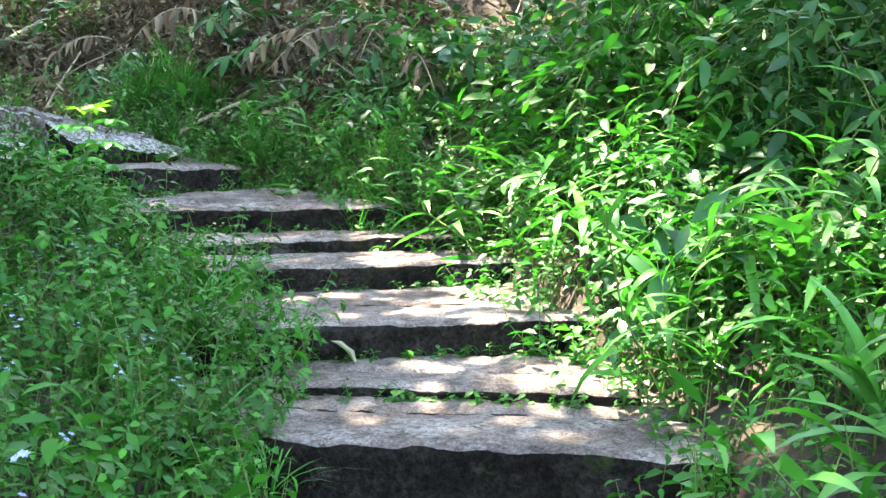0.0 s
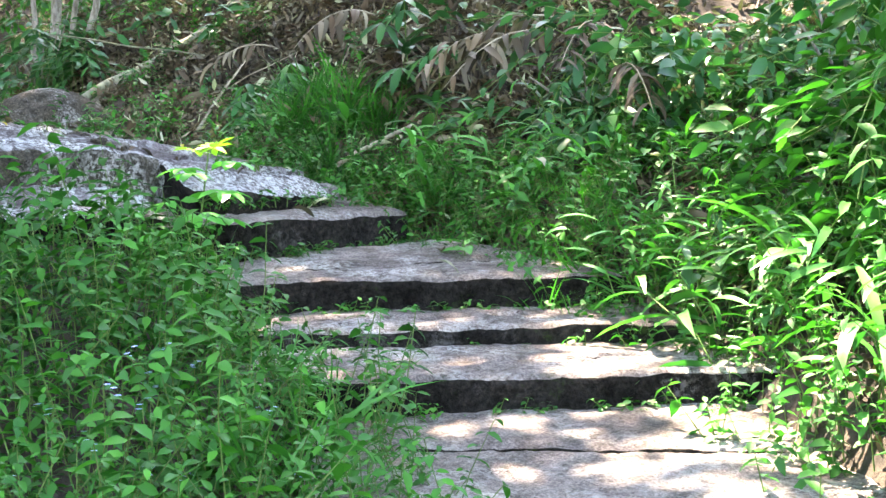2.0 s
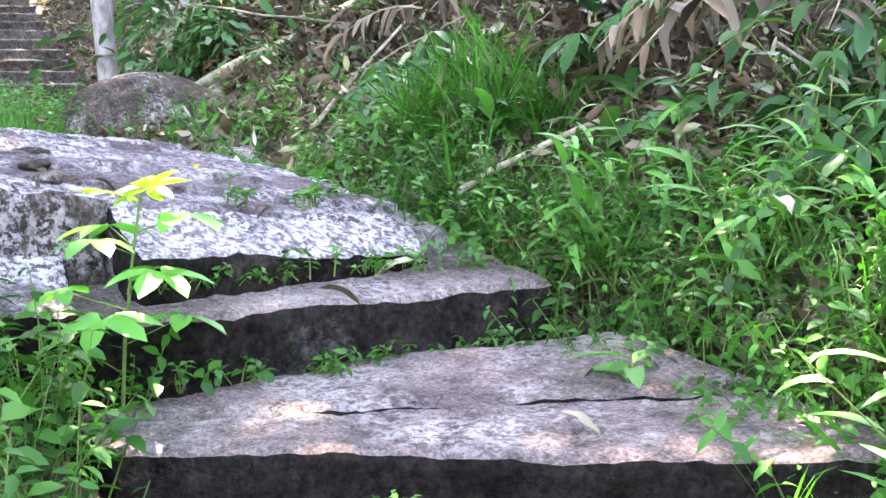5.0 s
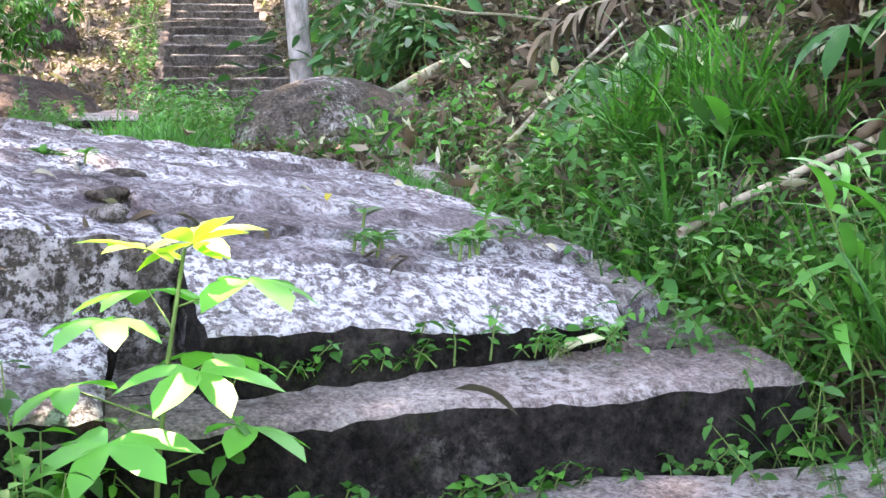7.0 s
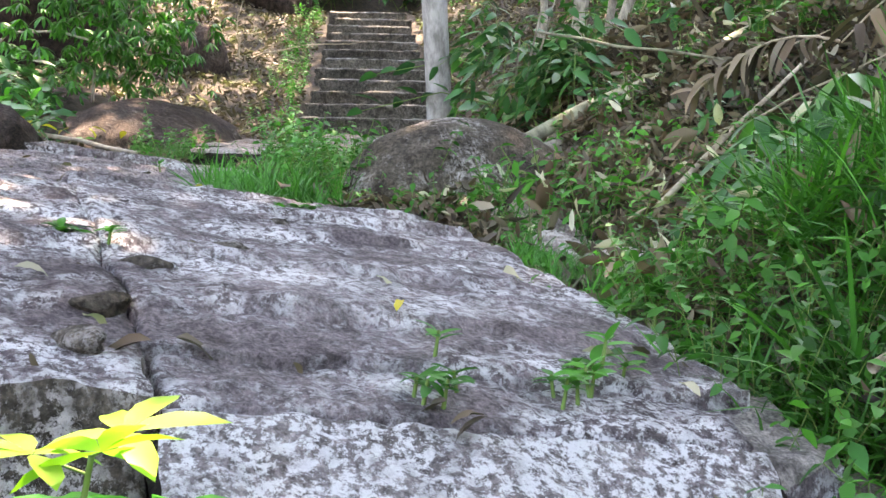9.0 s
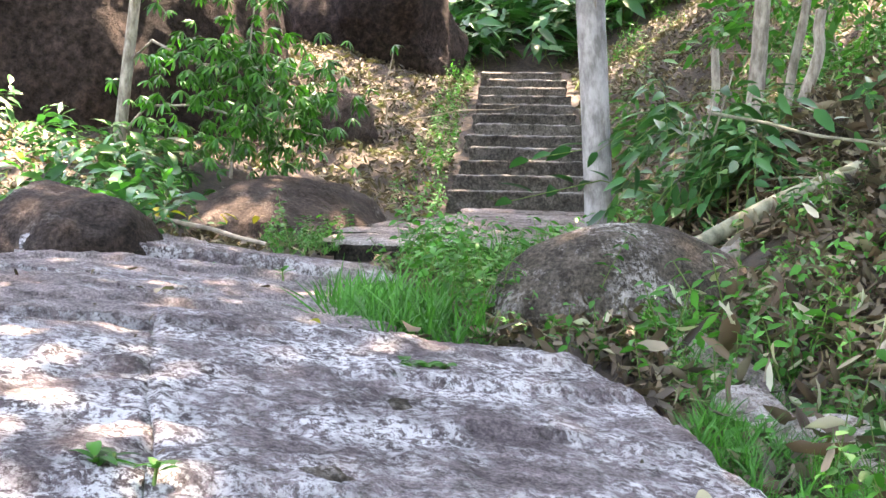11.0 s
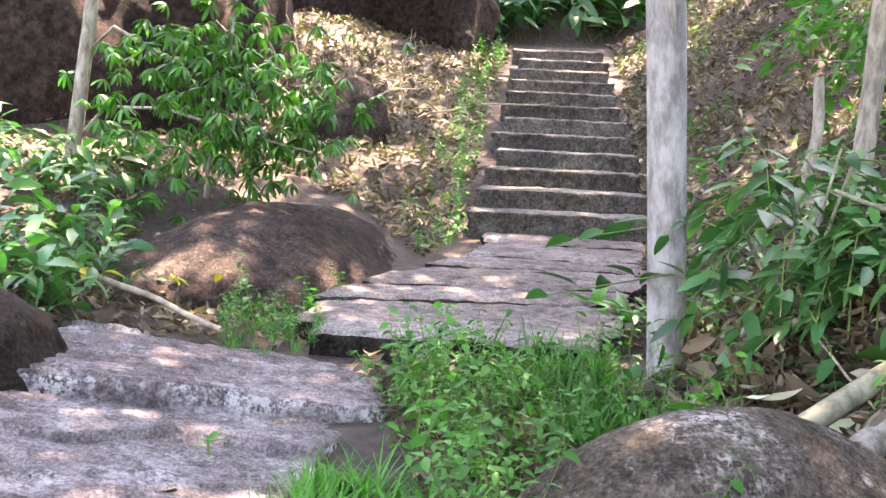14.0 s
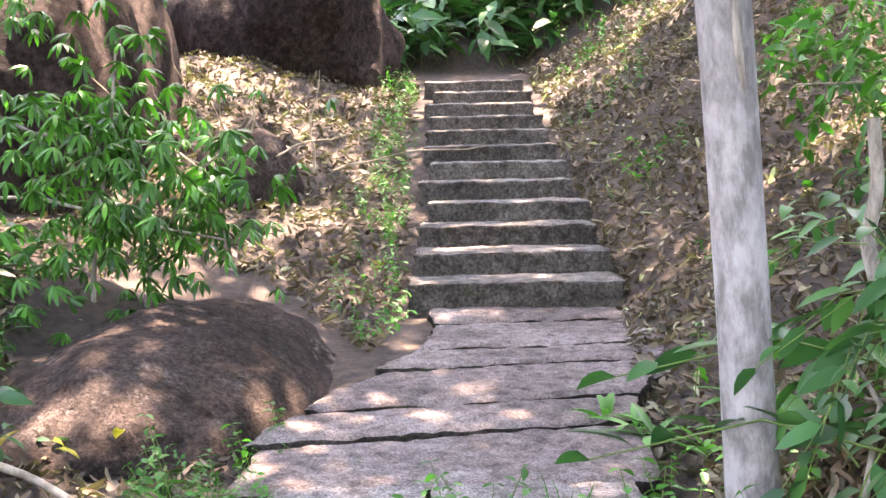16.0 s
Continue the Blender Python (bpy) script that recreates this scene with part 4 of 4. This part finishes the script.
p, s = places(16000, (-25, -12.9, 5.0, 13), lambda x, y, d, g: (np.abs(d) > 0.7) & (np.abs(d) < 3.2) & ~on_stone(x, y, d), 46, 0.02)
scatter("fallen_leaves", DRIES, p, s * 1.1, [M_DRY], "tan and brown leaves on both sides of the stairs", "leaf litter", 0.4, seed=46, lift=0.02)
p, s = places(600, (-25, -12.9, 5.0, 13), lambda x, y, d, g: (np.abs(d) > 0.7) & (np.abs(d) < 3.2) & ~on_stone(x, y, d), 47, 0.02)
scatter("pale_fallen_leaves", DRIES, p, s * 1.1, [M_PALE], "pale dry leaves beside the stairs", "leaf litter", 0.4, seed=47, lift=0.03)
p, s = places(700, (-7.6, -6.1, 6.6, 7.5), lambda x, y, d, g: (y > 6.72 + 0.25 * np.clip(-6.35 - x, 0, 1)), 54, 0.05)
scatter("low_weeds", CREEP + HERBS[:2], p, s * 0.8, [M_HERB, M_STEM], "low weeds and grass at the slab's corner", "weeds", 0.3, seed=54)
p, s = places(160, (-7.3, -6.1, 6.75, 7.5), lambda x, y, d, g: (y > 6.85 + 0.2 * np.clip(-6.35 - x, 0, 1)), 55, 0.03)
scatter("grass", BLADES, p, s * 0.55, [M_HERB, M_STEM], "fine grass at the corner of the slab", "grass", 0.3, seed=55)
# weeds in the joints of the steps
g = np.random.default_rng(5)
pts = []
for a, b, c, d, z, h in LOWER[1:]:
    for _ in range(60):
        u = g.uniform(0.03, 0.97)
        off = np.array((b[1] - a[1], -(b[0] - a[0])))
        off = off / np.linalg.norm(off) * g.uniform(0.01, 0.06)
        pts.append((a[0] + (b[0] - a[0]) * u + off[0], a[1] + (b[1] - a[1]) * u + off[1], z - h * 0.75))
for _ in range(60):
    u = g.uniform(0, 1)
    pts.append((-6.25 - 0.08 * u + g.uniform(-0.02, 0.15), 5.75 + 0.95 * u, 1.585))
pts = np.array(pts)
scatter("step_weeds", CREEP, pts, g.uniform(0.6, 1.3, len(pts)), [M_HERB, M_STEM], "small weeds rooted at the foot of the steps", "weeds", 0.3, seed=20)
pts, sc = places(260, (-12.5, -6.3, 4.6, 7.0), lambda x, y, d, g: on_stone(x, y, d), 51)
pts[:, 2] = [slab_top(x, y) + 0.015 for x, y, z in pts]
scatter("fallen_leaves", DRIES, pts[:70], sc[:70] * 0.55, [M_DRY], "a few dry leaves lying on the slab", "leaf litter", 0.2, seed=21)


# ---- single plants ----
def mesh_part(name, p, mats, parent, m=None, label=""):
    me = array_mesh(name, p[0], p[1], mats, p[2])
    ob = new(name, me)
    ob.parent = parent
    if m is not None:
        ob.matrix_basis = m
    if label:
        ob["label"] = label
    return ob


def sapling():
    thing = empty("sapling", pose(-5.93, 5.56, 1.32), "young green sapling with palmate leaves growing beside a step", "sapling")
    stem = [(0, 0, 0), (0.01, 0.01, 0.18), (0.03, 0.03, 0.38), (0.03, 0.06, 0.55)]
    mesh_part("stem", stalk(stem, 0.006, 0.0035, 6, 0), [M_STEM], thing)
    fan = [array_mesh("leaf", *(lambda w: (w[0], w[1], [M_SAPLING], w[2]))(whorl(5, 0.14, 0.55, 0.6, 0.0))) for _ in range(3)]
    young = array_mesh("leaf", *(lambda w: (w[0], w[1], [M_YOUNG], w[2]))(whorl(5, 0.115, 0.42, 0.5, -0.1)))
    spots = [(0.55, 0.3, 0.03, -0.5, 1), (0.55, 2.4, 0.05, -0.3, 1), (0.53, 4.4, 0.06, -0.2, 1), (0.45, 1.2, 0.13, 0.1, 0), (0.42, 3.2, 0.14, 0.1, 0), (0.40, 5.2, 0.13, 0.0, 0),
             (0.31, 0.2, 0.15, 0.2, 0), (0.30, 2.2, 0.15, 0.2, 0), (0.26, 4.2, 0.16, 0.2, 0), (0.20, 5.6, 0.16, 0.3, 0), (0.17, 1.6, 0.17, 0.2, 0), (0.1, 3.5, 0.14, 0.3, 0)]
    for i, (z, a, l, tilt, y) in enumerate(spots):
        base = np.array((0.03 * z / 0.55, 0.06 * (z / 0.55) ** 2, z))
        tip = base + (math.cos(a) * l, math.sin(a) * l, l * 0.35)
        mesh_part("petiole", stalk([base, tip], 0.0022, 0.0016, 4, 0), [M_STEM], thing)
        ob = new("leaf", young if y else fan[i % 3])
        ob.parent = thing
        ob.matrix_basis = pose(*tip, 0, math.degrees(tilt), math.degrees(a))
        if y:
            ob["label"] = "fresh yellow-green leaf"


sapling()


def leafy_plant(name, x, y, z, n, size, wide, mat, label, seed, rise=0.3, droop=0.7, stem_h=0.1):
    """A plant of a few large leaves, each one a part."""
    g = np.random.default_rng(seed)
    thing = empty(name, pose(x, y, z, 0, 0, g.uniform(0, 360)), label, "plant")
    mesh_part("stem", stalk([(0, 0, -0.03), (0.01, 0.0, stem_h)], 0.005, 0.003, 5, 0), [M_STEM], thing)
    for i in range(n):
        s = size * g.uniform(0.75, 1.15)
        ob = mesh_part("leaf", leaf(s, s * wide, droop * g.uniform(0.6, 1.3), 0.25, 0.55, 6), [mat], thing)
        ob.matrix_basis = pose(0.01, 0, stem_h * (0.5 + 0.5 * i / n), g.normal(0, 12), -math.degrees(rise) + g.normal(0, 12), i * 137.5)
    return thing


leafy_plant("seedling", -5.3, 6.72, 1.31, 4, 0.17, 0.42, M_BROAD, "small seedling with broad green leaves on the step", 1)
for i, (x, y, z) in enumerate([(-6.28, 6.28, 1.58), (-6.27, 6.02, 1.58), (-6.3, 6.42, 1.58), (-11.2, 5.75, 2.2), (-11.0, 6.1, 2.2), (-11.3, 5.2, 2.22), (-6.72, 6.25, 1.86), (-6.75, 6.6, 1.84), (-6.6, 5.66, 1.7)]):
    leafy_plant("seedling", x, y, z, 5, 0.06, 0.4, M_BROAD, "small green weed growing from a crack in the stone", 5 + i, 0.5, 0.5, 0.04)
g0 = np.random.default_rng(77)
# large leaved plants on the bank and round the tree
for i in range(34):
    x, y = g0.uniform(-7.5, -4.4), g0.uniform(7.6, 9.2)
    leafy_plant("broad_leaved_plant", x, y, float(ground(x, y)), 7, g0.uniform(0.16, 0.26), 0.34, M_DARK if i % 3 else M_BROAD, "dark broad-leaved plant among dead leaves on the bank", 30 + i, 0.7, 1.1, 0.22)
for i in range(18):
    x, y = g0.uniform(-14.6, -12.9), g0.uniform(3.9, 5.5)
    leafy_plant("broad_leaved_plant", x, y, float(ground(x, y)), 7, g0.uniform(0.14, 0.23), 0.36, M_BROAD if i % 3 else M_DARK, "leafy green plant at the foot of the small tree", 80 + i, 0.8, 1.0, 0.35)
for i in range(12):
    x, y = g0.uniform(-12.4, -11.6), g0.uniform(8.3, 8.8)
    leafy_plant("broad_leaved_plant", x, y, float(ground(x, y)), 8, g0.uniform(0.16, 0.26), 0.4, M_DARK, "dark glossy-leaved plant beside the wooden pole", 120 + i, 0.6, 0.9, 0.4)
for i in range(7):
    x, y = g0.uniform(-13.9, -12.6), g0.uniform(7.9, 8.6)
    leafy_plant("fern_like_plant", x, y, float(ground(x, y)), 9, 0.24, 0.2, M_BROAD, "spreading green plant at the landing's edge", 140 + i, 0.5, 0.9, 0.08)
for i in range(30):
    x, y = g0.uniform(-3.9, 0.2), g0.uniform(4.4, 7.4)
    if path_place(x, y)[1] < 1.0:
        continue
    leafy_plant("strap_leaved_plant", x, y, float(ground(x, y)), 8, g0.uniform(0.4, 0.6), 0.13, M_BROAD, "clump of long arching light green leaves", 160 + i, 1.0, 1.6, 0.2)


for i, (x, y) in enumerate([(-1.0, 4.1), (-0.7, 3.6), (-1.2, 4.6), (-0.45, 4.2), (-0.85, 4.9), (-1.5, 5.1), (-0.3, 3.5), (-0.1, 4.6), (-1.9, 5.4)]):
    leafy_plant("strap_leaved_plant", x, y, float(ground(x, y)), 11, 0.5, 0.13, M_BROAD, "clump of long arching light green leaves", 260 + i, 1.05, 1.5, 0.12)


def shrub(centre, radii, n, size, mat, label, seed, hang=0.7):
    """A bush of leafy drooping twigs on woody stems."""
    g = np.random.default_rng(seed)
    z0 = float(ground(centre[0], centre[1])) - 0.05
    thing = empty("shrub", pose(centre[0], centre[1], z0), label, "shrub")
    h = centre[2] - z0
    for i in range(7):
        e = g.normal(0, 0.5, 3) * radii + (0, 0, h)
        mesh_part("stem", stalk([(g.normal(0, 0.1), g.normal(0, 0.1), 0), (e[0] * 0.4, e[1] * 0.4, h * 0.6), e], 0.014, 0.005, 6, 0), [M_BARK], thing)
    protos = [sprig(size * 4, 9, size, 0.45, hang) for _ in range(4)]
    u = g.normal(0, 1, (n, 3))
    u /= np.linalg.norm(u, axis=1)[:, None]
    c = u * (g.uniform(0.35, 1.05, n) ** 0.6)[:, None] * np.array(radii) + (0, 0, h)
    c[:, :2] += 0.18 * np.sin(c[:, 2:3] * 5 + seed)
    c = c[c[:, 2] > 0.05]
    ob = scatter("foliage", protos, c, g.uniform(0.7, 1.2, len(c)), [mat, M_STEM], "", "", 0.4, seed=seed)
    ob.parent = thing
    del ob["kind"]


shrub((-2.85, 7.5, 2.35), (0.55, 0.5, 0.95), 240, 0.12, M_HERB, "tall shrub hung with bright green leaves", 1)
shrub((-1.6, 7.0, 2.3), (0.8, 0.6, 0.9), 240, 0.12, M_DARK, "dense dark green shrub on the bank", 2)
shrub((-0.3, 5.9, 1.7), (0.7, 0.6, 0.8), 200, 0.12, M_HERB, "leafy green shrub crowding the path", 3)
shrub((-4.2, 8.7, 2.5), (0.8, 0.6, 0.6), 160, 0.11, M_DARK, "dark shaded shrub on the bank", 4)
shrub((-5.6, 8.2, 2.35), (0.55, 0.45, 0.4), 90, 0.13, M_DARK, "low dark leafy shrub on the bank", 5)
shrub((-11.95, 8.3, 2.9), (0.35, 0.3, 0.45), 60, 0.13, M_DARK, "glossy dark green bush beside the pole", 6)
shrub((-15.6, 11.2, 4.2), (1.2, 0.9, 0.8), 160, 0.12, M_HERB, "green bush on the upper bank", 7)
shrub((-17.0, 3.9, 2.7), (0.9, 0.7, 0.6), 150, 0.12, M_DARK, "dark bush under the huge boulder", 8)


def small_tree():
    thing = empty("small_tree", pose(-16.5, 4.95, 2.2), "slender pale-barked tree with drooping clusters of green leaflets", "tree")
    mesh_part("trunk", stalk([(0, 0, -0.1), (0.03, 0.02, 0.7), (0.02, 0.08, 1.4), (0.05, 0.16, 2.2), (0.05, 0.25, 3.4), (0.0, 0.3, 4.6)], 0.062, 0.035, 12, 0), [M_BARK], thing)
    g = np.random.default_rng(9)
    limbs = [[(0, 0.0456, 0.95), (0.2, 0.266, 1.2), (0.5, 0.684, 1.2), (0.7, 1.22, 1.05), (0.9, 1.67, 0.95)],
             [(0.02, 0.076, 1.55), (0.2, 0.304, 1.75), (0.4, 0.684, 1.55), (0.6, 1.14, 1.5), (0.8, 1.6, 1.45)],
             [(0.4, 0.95, 0.2), (0.4, 0.988, 0.9), (0.5, 1.1, 1.6), (0.5, 1.14, 2.05)],
             [(0.05, 0.038, 0.6), (0.3, 0.304, 0.75), (0.5, 0.608, 0.6), (0.6, 0.988, 0.5)],
             [(0.4, 1.22, 0.2), (0.5, 1.29, 0.8), (0.7, 1.52, 1.3), (0.9, 1.79, 1.5)],
             [(0.04, 0.152, 2.4), (0.3, 0, 2.6), (0.6, -0.076, 2.4)], [(0.04, 0.152, 2.2), (0.4, 0.532, 2.4), (0.7, 0.912, 2.25)]]
    fans = []
    for _ in range(5):
        w = whorl(8, 0.125, 0.25, 0.8, 0.4)
        fans.append(array_mesh("palmate_leaf", w[0], w[1], [M_TREE], w[2]))
    for k, pts in enumerate(limbs):
        mesh_part("branch", stalk(pts, 0.017, 0.006, 7, 0), [M_BARK], thing)
        pts = np.array(pts)
        n = 92 if k < 5 else 40
        for i in range(n):
            t = g.uniform(0.3, 1.0) * (len(pts) - 1)
            j = min(int(t), len(pts) - 2)
            c = pts[j] + (pts[j + 1] - pts[j]) * (t - j) + g.normal(0, 1, 3) * (0.3, 0.2, 0.16)
            ob = new("palmate_leaf", fans[i % 5])
            ob.parent = thing
            ob.matrix_basis = pose(*c, g.normal(0, 20), g.normal(10, 20), g.uniform(0, 360)) @ Matrix.Scale(g.uniform(0.75, 1.2), 4)


small_tree()

# ---- loose dead leaves that stand out ----
def dead_leaf(x, y, z, size, mat, label, seed, curl=0.8):
    g = np.random.default_rng(seed)
    v, f, m = leaf(size, size * 0.5, curl, 0.35, 0.5, 6)
    v = v + g.normal(0, size * 0.018, v.shape)
    ob = new("dead_leaf", array_mesh("dead_leaf", v, f, [mat]))
    ob.matrix_world = pose(x, y, z, g.normal(0, 15), g.normal(0, 15), g.uniform(0, 360))
    return tagged(ob, label, "leaf", "loose dead leaves")


for i, (x, y, z, s, c) in enumerate([(-6.15, 6.6, 1.62, 0.16, 0), (-5.9, 6.12, 1.59, 0.13, 2), (-5.1, 6.3, 1.345, 0.12, 0), (-5.35, 6.6, 1.36, 0.11, 2), (-6.98, 6.26, 1.93, 0.05, 1), (-6.4, 6.25, 1.80, 0.09, 2),
                                     (-8.95, 6.35, 2.14, 0.16, 2), (-9.4, 6.1, 2.14, 0.06, 1), (-3.45, 4.72, 0.735, 0.2, 0), (-7.6, 6.7, 1.94, 0.12, 0), (-8.2, 5.2, 2.16, 0.12, 0),
                                     (-7.2, 5.3, 2.05, 0.05, 1), (-9.8, 5.6, 2.2, 0.12, 2)]):
    dead_leaf(x, y, z, s, (M_PALE, M_YELLOW, M_DRY)[c], ("pale curled dead leaf on the stone", "yellow fallen leaf on the stone", "brown curled dead leaf on the stone")[c], i)
for i, (x, y, dz, s) in enumerate([(-5.15, 7.1, 0.45, 0.2), (-6.13, 7.85, 0.25, 0.3), (-5.73, 7.33, 0.2, 0.2), (-3.75, 6.75, 0.15, 0.24), (-3.95, 6.85, 0.2, 0.28), (-3.6, 6.7, 0.2, 0.22), (-4.3, 7.1, 0.3, 0.26), (-4.1, 6.95, 0.12, 0.3), (-3.35, 6.5, 0.15, 0.22), (-11.95, 8.5, 0.3, 0.16), (-7.3, 8.5, 0.35, 0.26), (-8.0, 8.7, 0.3, 0.25), (-5.4, 8.4, 0.5, 0.3), (-2.5, 7.0, 1.1, 0.22)]):
    dead_leaf(x, y, float(ground(x, y)) + dz, s * 0.6, M_PALE, "large pale withered leaf hanging in the undergrowth", 40 + i, 1.3)
for i in range(9):
    dead_leaf(-13.6 + g0.normal(0, 0.15), 5.6 + g0.normal(0, 0.2), 2.45 + g0.uniform(0, 0.1), 0.11, M_YELLOW, "yellow withered leaf on a fallen frond", 60 + i)
rod("dead_branch", (-14.2, 5.2, 2.5), (-12.9, 6.1, 2.32), 0.02, 0.012, M_STICK, "brown fallen frond stalk against the boulder", "branch", 0.06, 97)


# ---- withered fronds and lobed leaves on the bank ----
def frond(x, y, z, length, pairs, turn, mat, label, seed):
    g = np.random.default_rng(seed)
    thing = empty("withered_frond", pose(x, y, z, 0, 0, turn), label, "frond", "fronds on the bank")
    arc = [(length * t, 0, length * (0.35 * t - 0.75 * t * t)) for t in np.linspace(0, 1, 8)]
    mesh_part("rachis", stalk(arc, 0.007, 0.003, 5, 0), [M_STICK], thing)
    pts = np.array(arc)
    for i in range(pairs):
        t = 0.15 + 0.83 * i / pairs
        j = min(int(t * 7), 6)
        c = pts[j] + (pts[j + 1] - pts[j]) * (t * 7 - j)
        for k in (-1, 1):
            s = length * 0.34 * (1.05 - 0.6 * abs(t - 0.45)) * g.uniform(0.8, 1.15)
            ob = mesh_part("leaflet", leaf(s, s * 0.2, g.uniform(0.6, 1.5), 0.4, 0.4, 5), [mat], thing)
            ob.matrix_basis = pose(*c, g.normal(0, 20), 20 + g.normal(0, 15), k * (62 + g.normal(0, 10)))


for i, (x, y, dz, l, t) in enumerate([(-5.9, 8.3, 0.55, 0.8, 250), (-5.7, 8.5, 0.6, 0.75, 285), (-6.1, 8.6, 0.6, 0.8, 215), (-5.4, 8.2, 0.5, 0.7, 320), (-6.4, 8.5, 0.5, 0.7, 240), (-7.8, 8.6, 0.35, 0.7, 260), (-8.8, 8.5, 0.35, 0.6, 230)]):
    frond(x, y, float(ground(x, y)) + dz, l, 13, t, M_DRY, "brown withered fern frond drooping over the bank", i)
for i, (x, y, dz, s) in enumerate([(-8.4, 7.95, 0.32, 0.24), (-8.2, 8.15, 0.42, 0.26), (-8.65, 8.1, 0.38, 0.22), (-7.3, 8.4, 0.45, 0.24), (-6.9, 8.3, 0.4, 0.26), (-5.2, 7.9, 0.4, 0.25)]):
    z = float(ground(x, y))
    thing = empty("lobed_leaf_plant", pose(x, y, z), "plant with large grey-green lobed leaves", "plant", "lobed plants on the bank")
    mesh_part("stem", stalk([(0, 0, -0.03), (0.02, -0.02, dz * 0.6), (0.05, -0.06, dz)], 0.006, 0.004, 5, 0), [M_STEM], thing)
    for k in range(3):
        ob = mesh_part("palmate_leaf", whorl(6, s, 0.3, 0.7, 0.25), [M_DARK], thing)
        ob.matrix_basis = pose(0.05 - 0.1 * k * math.cos(k + i), -0.06 - 0.08 * k, dz * (1 - 0.18 * k), 0, 15, 270 + 60 * (k - 1))



# ---- crumbs, cushions and leaves lying on the slab ----
for i, (x, y) in enumerate([(-8.16, 6.41), (-7.25, 5.76), (-7.03, 5.93), (-6.88, 5.67), (-8.16, 6.2), (-6.65, 5.62), (-8.11, 6.41), (-7.57, 5.98)]):
    rock("stone_chip", (x, y, slab_top(x, y) + 0.022), (0.055 + 0.012 * (i % 3), 0.035, 0.022), M_BOULDER, "flat dark stone chip lying on the slab", 70 + i, 0.3, 3, 40 * i)
for i, (x, y) in enumerate([(-6.55, 6.2), (-6.63, 6.49), (-6.72, 6.58), (-7.29, 6.91), (-7.49, 5.64), (-8.67, 6.35)]):
    for k in range(4):
        leafy_plant("seedling", x + 0.05 * math.cos(k * 2.3 + i), y + 0.06 * math.sin(k * 1.9), slab_top(x, y) + 0.015, 6, 0.05, 0.55, M_HERB, "low green weed rooted in a crack of the slab", 400 + 5 * i + k, 0.4, 0.6, 0.035)
for i, (x, y) in enumerate([(-6.64, 5.74), (-6.67, 5.78), (-6.93, 6.75), (-6.85, 6.68), (-6.47, 6.2), (-6.43, 6.25), (-6.69, 6.74), (-7.39, 6.31), (-6.74, 5.63), (-7.54, 5.88), (-7.04, 5.51), (-8.11, 6.34)]):
    kind = (2, 2, 2, 0, 2, 2, 0, 0, 0, 2, 0, 2)[i]
    dead_leaf(x, y, slab_top(x, y) + 0.035, 0.11 if i < 5 else 0.07, (M_PALE, M_YELLOW, M_DRY)[kind], ("pale curled dead leaf on the stone", "yellow fallen leaf on the stone", "brown curled dead leaf on the stone")[kind], 90 + i, 1.0)
